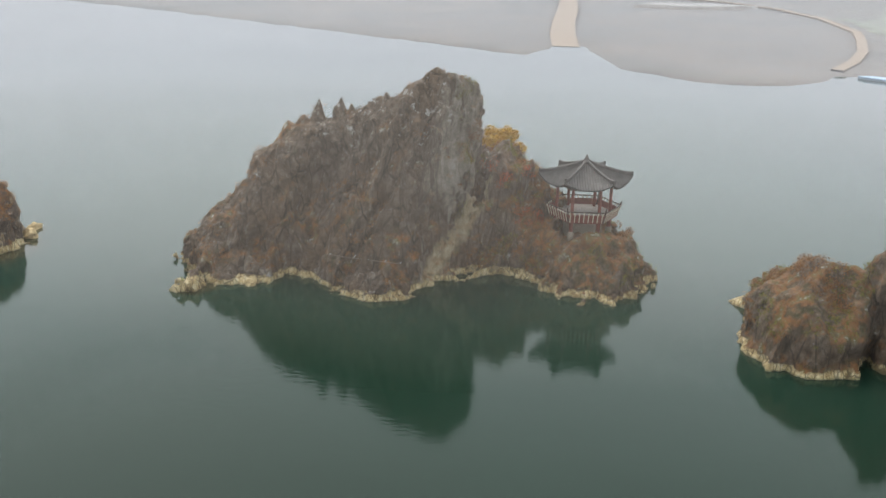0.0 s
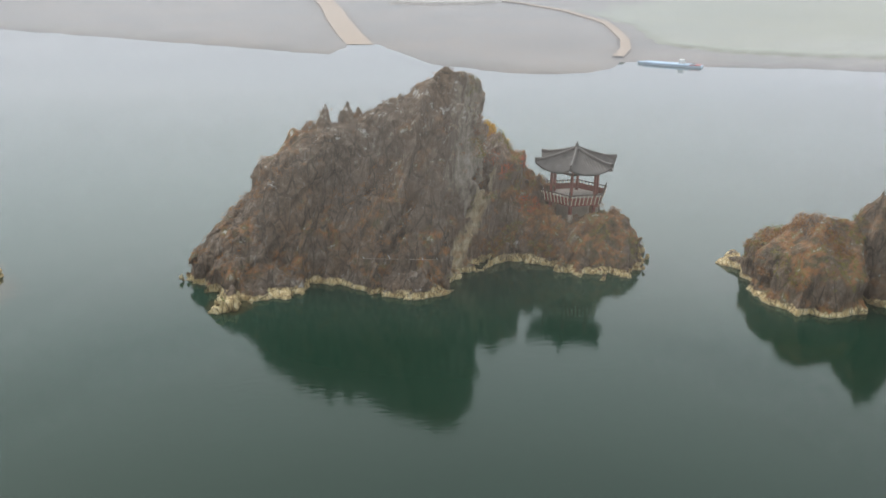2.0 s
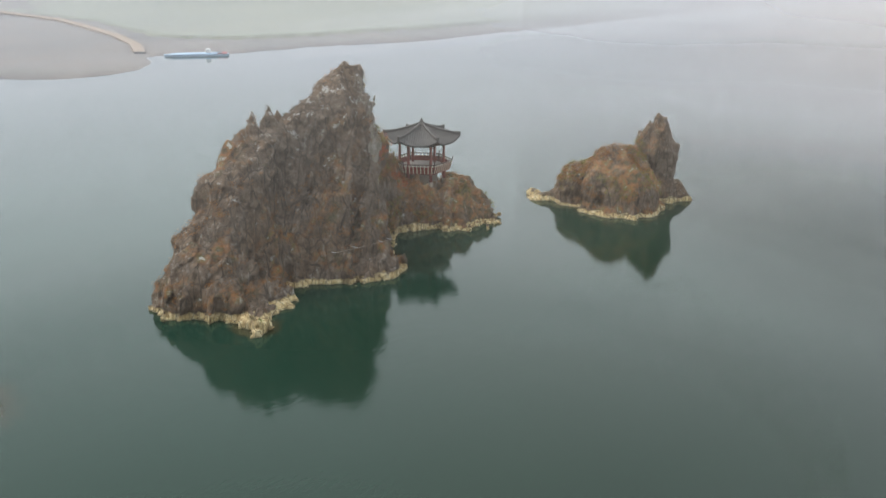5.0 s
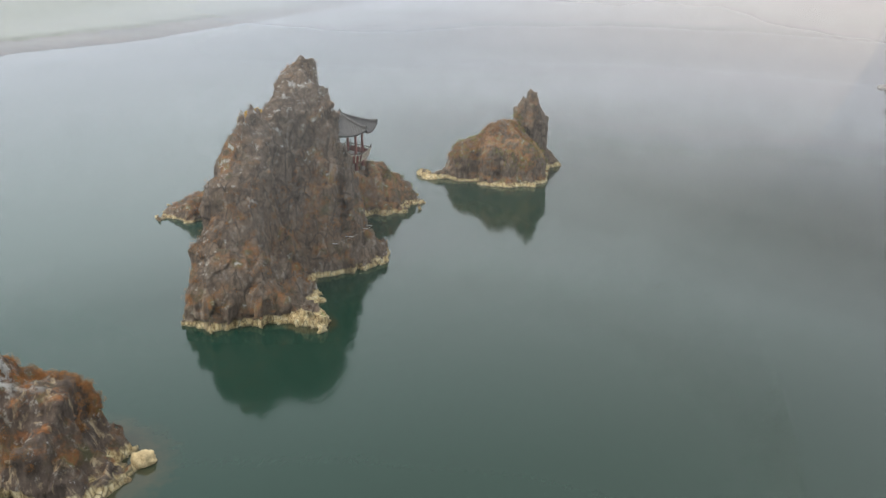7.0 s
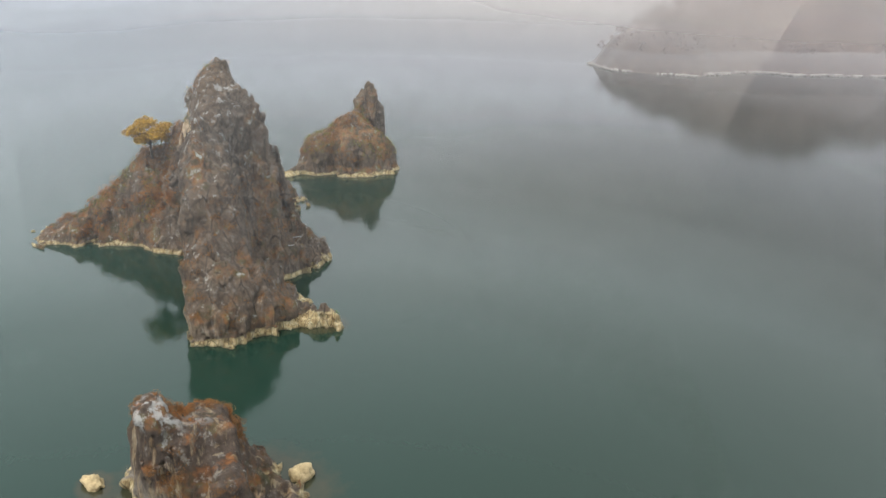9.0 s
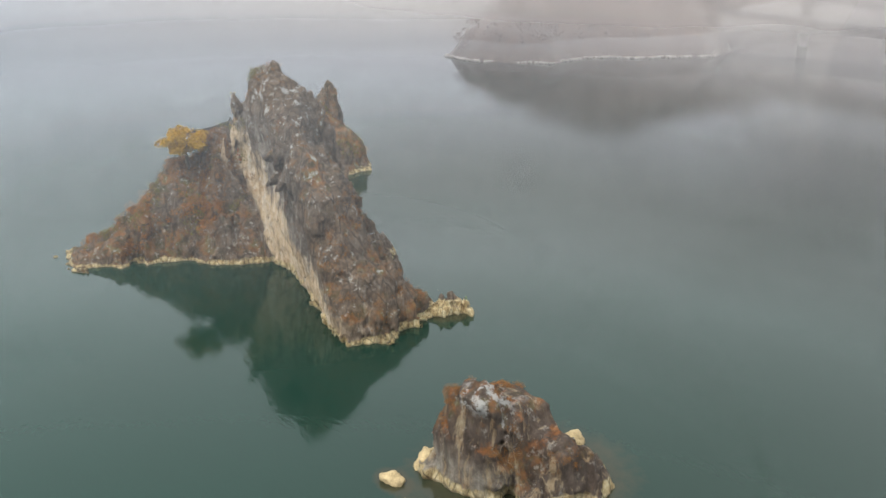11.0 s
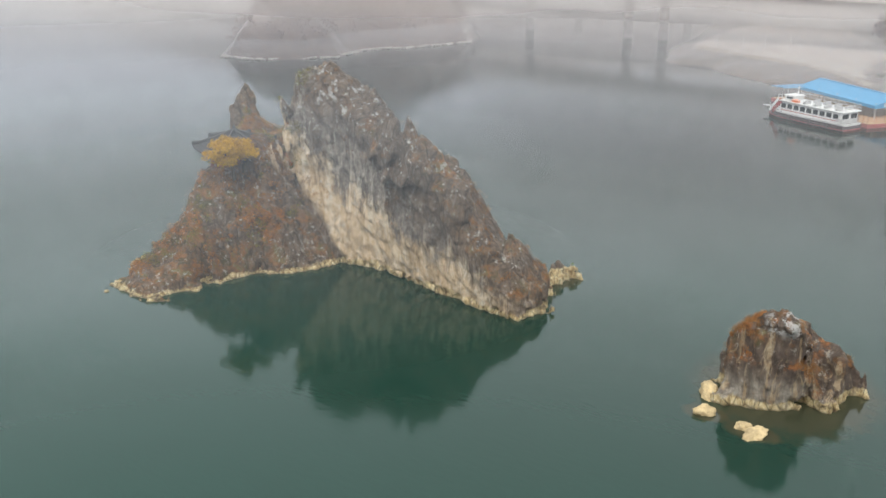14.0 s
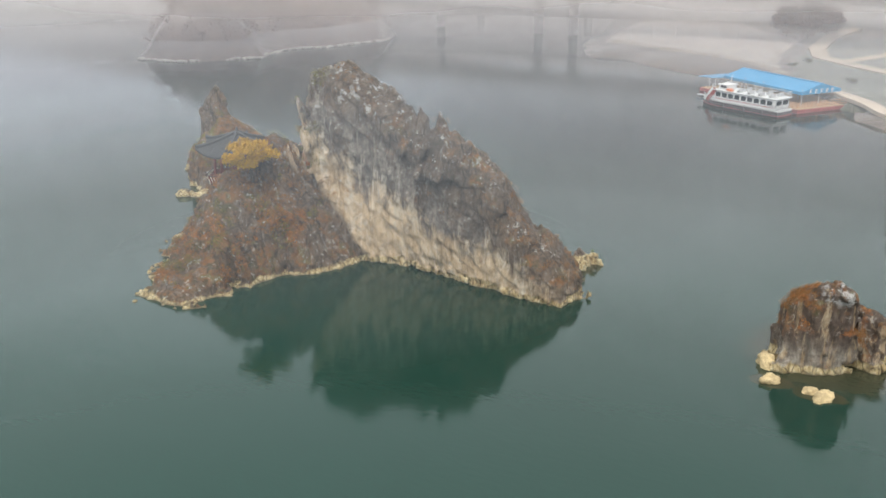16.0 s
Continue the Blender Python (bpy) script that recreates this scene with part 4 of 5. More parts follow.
STUB = {
    0.0: [(-20.2, 72.3), (-21.2, 72.3), (-22.0, 73.0), (-22.1, 74.8), (-21.0, 75.2), (-19.8, 74.2)],
    0.9: [(-20.4, 72.7), (-21.4, 72.8), (-21.6, 74.5), (-20.5, 74.6)],
    1.4: [(-20.8, 73.2), (-21.3, 73.4), (-21.2, 74.2), (-20.7, 74.1)],
}
LEDGE = ("waterline_ledge", "pale broken ledge at the waterline", lambda c: c[:, 2] < 0.7)
ISLAND_PARTS = [
    ("tip_rock", "low pale rock at the tip", lambda c: (c[:, 0] < -19.6) & (c[:, 1] < 75.3) & (c[:, 2] < 2)),
    LEDGE,
    ("pinnacle", "thin grey pinnacle", lambda c: (c[:, 2] > 12.9) & (np.hypot(c[:, 0] + 10.8, c[:, 1] - 82.0) < 1.0)),
    ("pinnacle", "thin grey pinnacle", lambda c: (c[:, 2] > 12.9) & (np.hypot(c[:, 0] + 8.8, c[:, 1] - 81.8) < 1.1)),
    ("knoll", "scrub-covered knoll below the pavilion", lambda c: c[:, 0] > 3.2 - np.clip(c[:, 1] - 82, 0, 20) * 1.2),
    ("crag", "steep fluted slab of grey limestone", lambda c: c[:, 0] < 99),
]
SPIRES = [(-10.8, 82.0, 10.4, 15.1, 1.8), (-8.8, 81.8, 11.4, 15.3, 1.5), (-7.9, 81.6, 12.0, 14.8, 1.1)]
STUBS = [(-12.1, 82.1, 10.5, 13.9, 1.4), (-13.6, 82.2, 10.0, 13.1, 1.3), (-8.7, 81.8, 11.5, 14.3, 1.3), (-7.2, 81.3, 12.5, 14.5, 1.0), (-13.2, 82.0, 10.5, 12.4, 0.8), (-3.6, 80.0, 14.5, 16.6, 1.0), (-16.6, 82.9, 8.0, 10.0, 0.9), (-5.6, 80.5, 13.0, 15.2, 1.0)]
island, island_v, island_f = crag("rock_island", [SLAB, KNOLL, STUB], [([0, 8, 11, 14, 18], [0, 0.05, 0.2, 0.65, 0.45]), ([0, 2, 4, 10], [0, 0.1, 0.45, 0.45]), ([0, 1], [0, 0])], (-26, 68, -1.6), (22.5, 102, 19.5), 0.13, 0.8, ISLAND_PARTS, SPIRES, [(13.2, 79.8, 3.75, 3.0)], STUBS)
tagged(island, "tall craggy grey limestone island with a pale waterline", "rock island")

OUTCROP = {
    0.0: [(-39.7, 85.5), (-40.6, 87), (-42.5, 87.4), (-43.9, 86), (-45.2, 84), (-46.4, 83.6), (-47.2, 82), (-48.2, 80.5), (-47.8, 77.4), (-46, 77.3), (-43.6, 77.8), (-42.2, 77.4), (-41, 79), (-39.4, 80.5), (-39.2, 83)],
    1.0: [(-40, 85.2), (-41, 86.8), (-42.5, 87), (-44, 85.8), (-45.2, 83.8), (-46.5, 83), (-47.5, 81), (-47, 78.6), (-44, 78.8), (-41.5, 79.6), (-40, 81), (-39.7, 83.5)],
    3.0: [(-40.6, 85), (-42.3, 86.7), (-44.2, 85.4), (-45, 83.2), (-46.6, 81.6), (-46, 80.8), (-43, 80.8), (-40.6, 81.2), (-40.2, 83)],
    4.6: [(-41.4, 84.6), (-42.6, 86.3), (-44.3, 85.2), (-44.4, 83.2), (-43.6, 81.6), (-42, 81.4), (-41.2, 82.5)],
    6.0: [(-42.6, 85), (-43.2, 85.8), (-43.8, 85.3), (-43.3, 84.7)],
}
near_rock, near_v, near_f = crag("rock_outcrop", [OUTCROP], [([0, 3, 6], [0, 0.4, 0.5])], (-50.5, 74.5, -1.6), (-36.5, 90, 7.6), 0.13, 0.62, [LEDGE, ("crag", "rugged grey crown of the outcrop", lambda c: c[:, 0] < 99)])
tagged(near_rock, "small rugged limestone outcrop with rust-coloured scrub and pale foot", "rock island")

HUMP = {
    0.0: [(25.5, 73.2), (25, 71), (25.8, 69.6), (24.2, 66.5), (23, 63.3), (22.8, 60.3), (23.8, 58.6), (25.7, 57.3), (28, 57.2), (29.6, 57.8), (31, 59.2), (33, 61), (33, 66), (29.5, 69.5), (27.2, 70.5), (27, 73)],
    1.2: [(25.8, 70.5), (25, 66.5), (23.8, 63.2), (23.6, 60.5), (25, 58.4), (28, 58), (30, 59), (32, 60.5), (32.5, 65.5), (29.5, 69.2), (27, 69.9)],
    2.6: [(25.6, 68.6), (24.2, 64.5), (24.1, 61), (25.2, 59), (28, 58.3), (30.5, 58.8), (32, 60.5), (32, 65), (30.5, 68.4), (27.5, 69.4)],
    3.8: [(26, 68), (24.6, 64.5), (24.7, 61), (26, 59.6), (28.5, 59.2), (30.6, 59.8), (32.4, 60.6), (32.2, 64.5), (30.4, 67.6), (27.6, 68.7)],
    4.7: [(26.3, 66.8), (25.2, 64), (25.5, 61.4), (27, 60.4), (29, 60.2), (32, 60.4), (32, 63.6), (29.6, 66.6), (27.6, 67.5)],
    5.4: [(26.9, 65.2), (26.1, 63.2), (26.8, 61.7), (28.4, 61.2), (31.6, 60.8), (31.4, 62.8), (28.2, 65.6)],
}
FIN = {
    0.0: [(31, 59), (32.5, 57.8), (35, 55.9), (36.7, 57.6), (36.6, 62.5), (34.5, 64.5), (31, 64)],
    3.0: [(31.4, 59.4), (33.3, 58.0), (35.2, 58.4), (35.5, 61.4), (34, 62.6), (31.7, 62.2)],
    6.4: [(31.1, 59.7), (33.0, 57.9), (34.6, 58.3), (34.8, 60.7), (33.4, 61.6), (31.4, 61.5)],
    8.3: [(31.7, 60.1), (32.7, 58.9), (33.9, 59.3), (34.0, 60.6), (33.0, 61.3), (32.0, 61.0)],
    9.7: [(32.1, 60.1), (32.8, 59.3), (33.6, 59.6), (33.5, 60.6), (32.8, 60.9)],
    10.5: [(32.6, 60.2), (32.9, 59.8), (33.2, 60.1), (33.0, 60.5)],
}
far_rock, far_v, far_f = crag("rock_fin", [HUMP, FIN], [([0, 3, 6.5], [0, 0.35, 0.5]), ([0, 5, 8.5, 11], [0, 0.2, 0.45, 0.35])], (20.5, 54.0, -1.6), (39, 75.5, 13.6), 0.14, 0.42, [LEDGE, ("fin", "tall blunt fin of grey rock", lambda c: c[:, 0] > 31.2), ("hump", "rounded hump with orange scrub", lambda c: c[:, 0] < 99)])
tagged(far_rock, "humped limestone rock with a tall blunt fin and orange scrub", "rock island")

def boulder(name, x, y, z, size, seed, material, label):
    """A lone weathered stone."""
    bm = bmesh.new()
    bmesh.ops.create_icosphere(bm, subdivisions=4, radius=1.0)
    for v in bm.verts:
        n = noise.fractal(v.co * 1.3 + Vector((seed, 0, 0)), 0.8, 2.0, 5) * 0.35
        v.co *= 1 + n
        v.co = Vector((v.co.x * size[0], v.co.y * size[1], v.co.z * size[2]))
    ob = part(name, bm, material, None, smooth=True)
    ob.matrix_basis = pose(x, y, z, 0, 0, seed * 40)
    return tagged(ob, label, "boulder", "boulders awash by the rocks")


boulder("boulder", -40.3, 88.8, 0.05, (0.75, 0.5, 0.5), 1.0, BOULDER, "small pale boulder rising from the water")
boulder("boulder", -43.9, 89.5, 0.0, (1.05, 0.6, 0.45), 2.0, BOULDER, "low pale boulder awash beside the outcrop")
boulder("boulder", -43.0, 89.2, -0.1, (0.6, 0.45, 0.45), 5.0, BOULDER, "low pale boulder awash beside the outcrop")
boulder("boulder", -39.6, 86.2, 0.1, (0.9, 0.6, 0.75), 3.0, BOULDER, "pale boulder leaning on the outcrop")
boulder("boulder", -42.1, 77.4, 0.1, (0.7, 0.75, 0.6), 4.0, BOULDER, "pale boulder at the tip of the outcrop")
boulder("boulder", 27.4, 72.9, 0.1, (1.1, 0.7, 0.6), 6.0, ROCK, "pale low boulder at the end of the humped rock's spit")

# ---- the pavilion ----
def hexagon(r, turn=0.0):
    return [(r * math.cos(radians(60 * k + turn)), r * math.sin(radians(60 * k + turn))) for k in range(6)]


def build_pavilion():
    """Hexagonal Korean pavilion; z is the foot of its stilts, corners at every 60 degrees."""
    pav = thing("pavilion", 13.2, 79.8, 3.75, -123.5, "hexagonal pavilion with grey tiled roof and red posts on the rock", "pavilion")
    corners = [Vector((*c, 0)) for c in hexagon(1.0)]
    deck_z, eave_z, corner_z, apex_z = 1.72, 4.68, 5.30, 6.45

    def roof_point(a, b, u, v):
        """u runs along the eave, v from the eave to the apex."""
        side = 2 * abs(u - 0.5)
        reach = 4.22 * (1 - 0.03 * (1 - side ** 2))
        edge = (a * (1 - u) + b * u) * reach
        low = eave_z + (corner_z - eave_z) * side ** 2.6
        z = low + (apex_z - low) * (0.50 * v + 0.50 * v ** 2.0)
        q = edge * (1 - v)
        return Vector((q.x, q.y, z))

    for k in range(6):
        a, b = corners[k], corners[(k + 1) % 6]
        steps = 16
        bm = bmesh.new()
        for lift, flip in ((0.0, False), (-0.14, True)):
            grid = [[bm.verts.new(roof_point(a, b, i / steps, j / 8) + Vector((0, 0, lift))) for j in range(9)] for i in range(steps + 1)]
            for i in range(steps):
                for j in range(8):
                    f = (grid[i][j], grid[i + 1][j], grid[i + 1][j + 1], grid[i][j + 1])
                    try:
                        bm.faces.new(tuple(reversed(f)) if flip else f)
                    except ValueError:
                        pass
            edge = [g[0] for g in grid]
            if lift == 0.0:
                top_edge = edge
        for i in range(steps):
            bm.faces.new((top_edge[i], top_edge[i + 1], edge[i + 1], edge[i]))
        field = part("roof_field", bm, TILE, pav, "concave field of grey clay tiles")
        # rows of half-round cover tiles, running down the slope
        mid = (a + b) / 2
        along = (b - a).normalized()
        half = 4.1 * 0.5
        for n in range(-8, 9):
            off = n * 0.235
            u = 0.5 + off / (2 * half)
            bm = bmesh.new()
            top_v = 1.0 - abs(off) / half * 1.0
            last = None
            for m in range(9):
                v = top_v * m / 8 * 0.97
                uu = 0.5 + (u - 0.5) / max(1e-3, 1 - v)
                if not 0 <= uu <= 1:
                    break
                c = roof_point(a, b, uu, v)
                ring = [bm.verts.new(c + along * (0.062 * math.cos(t)) + Vector((0, 0, 0.075 * math.sin(t) + 0.005))) for t in (0.0, 0.9, 1.57, 2.24, 3.14)]
                if last:
                    for w in range(4):
                        bm.faces.new((last[w], last[w + 1], ring[w + 1], ring[w]))
                else:
                    bm.faces.new(ring)
                last = ring
            part("tile_rib", bm, TILE, field, smooth=True)
        # hip ridge with a raised end
        bm = bmesh.new()
        last = None
        for m in range(13):
            v = m / 12 * 0.97
            c = roof_point(a, b, 0.0, v)
            out = Vector((-a.y, a.x, 0))
            tall = 0.26 + 0.12 * max(0.0, 1 - m / 2.5)
            ring = [bm.verts.new(c + out * sx * 0.10 + Vector((0, 0, dz))) for sx, dz in ((-1, -0.02), (-1, tall * 0.75), (0, tall), (1, tall * 0.75), (1, -0.02))]
            if last:
                for w in range(4):
                    bm.faces.new((last[w], last[w + 1], ring[w + 1], ring[w]))
            else:
                bm.faces.new(ring)
            last = ring
        bm.faces.new(last)
        ridge = part("hip_ridge", bm, RIDGE, pav, "pale mortared hip ridge")
        tip = roof_point(a, b, 0.0, 0.02)
        part("ridge_end_tile", add_box(bmesh.new(), (0.12, 0.26, 0.30), tip + Vector((0, 0, 0.22)), (0, 0, 60 * k), 0.04), TILE, ridge)
        # eave rafters and corner rafter
        for n in range(-5, 6):
            q = mid * 4.1 * 0.97 + along * n * 0.34
            r = mid * 2.55 / 0.866 * 0.866 + along * n * 0.22
            part("rafter", rod((q.x, q.y, eave_z - 0.13 + 0.42 * (abs(n) / 5.5) ** 2.4), (r.x, r.y, eave_z + 0.18), 0.06, 0.06, 6), DARKWOOD, field)
        part("corner_rafter", rod(a * 3.95 + Vector((0, 0, corner_z - 0.28)), a * 2.2 + Vector((0, 0, eave_z + 0.1)), 0.09, 0.10, 6), DARKWOOD, pav)
    # finial of stacked rings
    bm = add_lathe(bmesh.new(), [(0.42, apex_z - 0.2), (0.36, apex_z + 0.02), (0.20, apex_z + 0.06), (0.24, apex_z + 0.18), (0.16, apex_z + 0.27), (0.18, apex_z + 0.36), (0.08, apex_z + 0.48), (0.03, apex_z + 0.66)], 12)
    part("finial", bm, RIDGE, pav, "stacked stone finial", True)
    # columns, ring beams, brackets
    for k, c in enumerate(hexagon(2.41)):
        bm = add_lathe(bmesh.new(), [(0.15, 0.45), (0.15, 2.6), (0.135, 4.9)], 12, (c[0], c[1], 0))
        part("column", bm, RED, pav, "round dull red column", True)
        bm = add_lathe(bmesh.new(), [(0.30, -0.6), (0.29, 0.30), (0.20, 0.42), (0.20, 0.46)], 10, (c[0], c[1], 0))
        part("plinth", bm, STONE, pav, "rough stone plinth", True)
        part("stilt", add_lathe(bmesh.new(), [(0.19, 0.30), (0.18, 1.62)], 12, (c[0], c[1], 0)), RED, pav, "short red stilt", True)
        d = Vector((*c, 0)).normalized()
        part("bracket", box((0.55, 0.16, 0.20), (c[0] + d.x * 0.18, c[1] + d.y * 0.18, 4.48), (0, 0, 60 * k), 0.03), DARKWOOD, pav)
    ring = hexagon(2.41)
    for k in range(6):
        (ax, ay), (bx, by) = ring[k], ring[(k + 1) % 6]
        mx, my, ang = (ax + bx) / 2, (ay + by) / 2, math.degrees(math.atan2(by - ay, bx - ax))
        part("ring_beam", box((2.41, 0.16, 0.24), (mx, my, 4.34), (0, 0, ang), 0.02), DARKWOOD, pav, "dark painted ring beam")
        part("purlin", rod((ax, ay, 4.80), (bx, by, 4.80), 0.11, 0.11, 8), DARKWOOD, pav)
    part("ceiling_board", prism(hexagon(2.45), 4.93, 4.98), DARKWOOD, pav)
    part("stone_core", prism(hexagon(1.75), -0.5, 1.36), STONE, pav, "plastered stone core")
    # deck
    part("floor_deck", prism(hexagon(3.08), deck_z - 0.08, deck_z), FLOORING, pav, "worn grey floor boards")
    part("deck_frame", prism(hexagon(3.0), deck_z - 0.34, deck_z - 0.084), RED, pav, "red deck frame")
    # railing, flared outwards
    lo, hi = hexagon(3.06), hexagon(3.34)
    for k in range(6):
        a0, b0 = Vector((*lo[k], deck_z - 0.20)), Vector((*lo[(k + 1) % 6], deck_z - 0.20))
        a1, b1 = Vector((*hi[k], deck_z + 0.52)), Vector((*hi[(k + 1) % 6], deck_z + 0.52))
        out = ((a0 + b0) / 2).normalized()
        out.z = 0
        rail = part("railing_panel", board_between(a0, b0, a1, b1, out, 0.05), RED, pav, "dull red railing board")
        for n in range(8):
            u = (n + 0.5) / 8
            p0, p1 = a0.lerp(b0, u) + out * 0.05, a1.lerp(b1, u) + out * 0.05
            m = (p0 + p1) / 2
            tilt = math.degrees(math.atan2((p1 - p0).dot(out), p1.z - p0.z))
            ang = math.degrees(math.atan2(out.y, out.x))
            bm = bmesh.new()
            add_box(bm, (0.06, 0.075, (p1 - p0).length), (0, 0, 0))
            bmesh.ops.transform(bm, verts=bm.verts, matrix=Matrix.Translation(m) @ pose(0, 0, 0, 0, 0, ang) @ pose(0, 0, 0, 0, tilt, 0))
            part("strut", bm, CREAM, rail, "cream painted strut")
            q = p1 + Vector((0, 0, 0.13)) + out * 0.02
            bm = add_lathe(bmesh.new(), [(0.03, -0.14), (0.065, -0.02), (0.05, 0.10)], 6, q)
            part("lotus_bracket", bm, CREAM, rail, "cream lotus-shaped bracket")
        e0, e1 = Vector((*hexagon(3.42)[k], deck_z + 0.78)), Vector((*hexagon(3.42)[(k + 1) % 6], deck_z + 0.78))
        part("handrail", rod(e0, e1, 0.055, 0.055, 8), DARKWOOD, pav, "dark round handrail")
        part("corner_post", rod(a0, a1 + Vector((0, 0, 0.42)) + (a1 - a0) * 0.3, 0.07, 0.06, 8), DARKWOOD, pav)


def board_between(a0, b0, a1, b1, out, thick):
    """A thin board between two edges."""
    bm = bmesh.new()
    face = [bm.verts.new(v) for v in (a0, b0, b1, a1)]
    back = [bm.verts.new(v - out * thick) for v in (a0, b0, b1, a1)]
    bm.faces.new(face)
    bm.faces.new(list(reversed(back)))
    for i in range(4):
        j = (i + 1) % 4
        bm.faces.new((face[j], face[i], back[i], back[j]))
    return bm


build_pavilion()


def build_pipe():
    """A pale pipe on short brackets along the foot of the crag."""
    pipe = thing("pipe", -5.1, 72.7, 2.8, 0, "thin pale pipe along the foot of the crag", "pipe")
    ends = [(-4.2, 1.7, 0.0), (-2.1, 0.75, 0.05), (-0.8, 0.35, 0.06), (0.6, -0.05, 0.02), (1.9, -0.1, -0.08)]
    bm = bmesh.new()
    for a, b in zip(ends, ends[1:]):
        add_rod(bm, a, b, 0.022, 0.022, 8)
    part("tube", bm, STONE, pipe)
    for x, y, z in ends:
        part("bracket", rod((x, y, z), (x + 0.2, y + 1.3, z - 0.1), 0.03, 0.03, 6), STEEL, pipe)


build_pipe()

# ---- ferry, landing stage, pontoon, bridges ----
def hull_mesh(length, beam, bottom, top, bow=0.25, sheer=0.3):
    """A boat's hull, its bow towards -x."""
    bm = bmesh.new()
    rows = []
    for i in range(15):
        s = i / 14
        x = (s - 0.5) * length
        w = beam / 2 * min(1.0, (s / bow) ** 0.55 if s < bow else 1.0) * (1.0 if s < 0.9 else 1 - (s - 0.9) * 0.8)
        w = max(w, 0.04)
        lift = sheer * max(0.0, 1 - s / 0.35) ** 2
        rows.append([bm.verts.new(v) for v in ((x + 0.5 * max(0, 1 - s / bow), -w * 0.75, bottom), (x, -w, top + lift), (x, w, top + lift), (x + 0.5 * max(0, 1 - s / bow), w * 0.75, bottom))])
    for a, b in zip(rows, rows[1:]):
        for i in range(4):
            j = (i + 1) % 4
            bm.faces.new((a[i], a[j], b[j], b[i]))
    bm.faces.new(rows[0])
    bm.faces.new(list(reversed(rows[-1])))
    return bm


def railing(parent, line, z, tall, material, rails=2, posts=8, r=0.03):
    """A pipe railing along a plan line."""
    for (ax, ay), (bx, by) in zip(line, line[1:]):
        for n in range(rails):
            h = z + tall * (n + 1) / rails
            part("rail", rod((ax, ay, h), (bx, by, h), r, r, 6), material, parent)
        for n in range(posts + 1):
            u = n / posts
            x, y = ax + (bx - ax) * u, ay + (by - ay) * u
            part("rail_post", rod((x, y, z), (x, y, z + tall), r, r, 6), material, parent)


def build_ferry():
    boat = thing("ferry", -18.7, -9.35, 0.0, 154.8, "white excursion boat with dark hull moored at the landing stage", "boat")
    part("hull", hull_mesh(16.0, 4.6, -0.5, 0.75), DARKHULL, boat, "dark painted hull")
    part("waterline_strake", hull_mesh(16.1, 4.66, 0.06, 0.24, sheer=0.0), BOATRED, boat, "dull red strake")
    part("bulwark", hull_mesh(16.05, 4.62, 0.752, 0.98), WHITE, boat, "white bulwark")
    part("main_deck", hull_mesh(15.4, 4.2, 0.985, 1.02), STEEL, boat)
    cabin = part("cabin", box((11.8, 3.7, 1.75), (1.5, 0, 1.85), bevel=0.12), WHITE, boat, "white cabin")
    for side in (-1, 1):
        for n in range(9):
            x = -3.6 + n * 1.25
            part("window", box((0.98, 0.03, 0.72), (x, side * 1.865, 2.08), bevel=0.012), GLASS, cabin, "dark tinted window")
            for sx in (-0.52, 0.52):
                part("window_frame", box((0.05, 0.05, 0.80), (x + sx, side * 1.87, 2.08)), WHITE, cabin)
        part("stripe", box((11.4, 0.02, 0.10), (1.5, side * 1.868, 1.42)), BOATRED, cabin, "thin red stripe")
    for y in (-0.9, 0.9):
        part("window", box((0.03, 1.3, 0.75), (7.415, y, 2.08), bevel=0.012), GLASS, cabin)
        part("window", box((0.03, 1.2, 0.75), (-4.415, y, 2.08), bevel=0.012), GLASS, cabin)
    part("upper_deck", box((12.6, 4.2, 0.12), (1.5, 0, 2.80), bevel=0.04), WHITE, boat, "white upper deck")
    house = part("wheelhouse", box((1.9, 2.2, 0.75), (-3.2, 0, 3.23), bevel=0.10), WHITE, boat, "small white wheelhouse")
    part("wheelhouse_window", box((0.03, 1.7, 0.5), (-4.165, 0, 3.35)), GLASS, house)
    for side in (-1, 1):
        part("wheelhouse_window", box((1.2, 0.03, 0.5), (-3.2, side * 1.115, 3.35)), GLASS, house)
    part("wheelhouse_roof", box((2.3, 2.6, 0.09), (-3.2, 0, 3.65), bevel=0.03), WHITE, house)
    # sloping red and white stair panel at the fore end
    part("stair_panel", box((2.6, 0.08, 0.75), (-5.0, -1.9, 1.9), (0, -52, 0), 0.02), BOATRED, boat, "red sloping stair side")
    part("stair_panel", box((2.6, 0.10, 0.42), (-5.55, -1.92, 1.95), (0, -52, 0), 0.02), WHITE, boat, "white sloping stair side")
    railing(boat, [(-4.7, -2.02), (7.6, -2.02), (7.6, 2.02), (-4.7, 2.02)], 2.86, 0.85, WHITE, 2, 9, 0.03)
    railing(boat, [(-7.6, -0.5), (-6.0, -1.8), (-4.9, -2.0)], 1.0, 0.8, STEEL, 2, 4, 0.025)
    railing(boat, [(6.5, -2.0), (7.6, -1.9), (7.6, 1.9), (6.5, 2.0)], 1.0, 0.8, STEEL, 2, 4, 0.025)
    for x in (0.2, 2.2, 4.2, 6.2):
        for y in (-1.1, 1.1):
            part("bench", add_box(box((0.45, 1.3, 0.40), (x, y, 3.06), bevel=0.02), (0.06, 1.3, 0.22), (x + 0.2, y, 3.36)), STEEL, boat, "grey deck bench")
    part("life_raft", add_box(box((1.3, 0.6, 0.42), (-1.6, -1.55, 3.08), bevel=0.14), (0.3, 0.62, 0.44), (-1.6, -1.55, 3.08), bevel=0.02), ORANGE, boat, "orange life raft case")
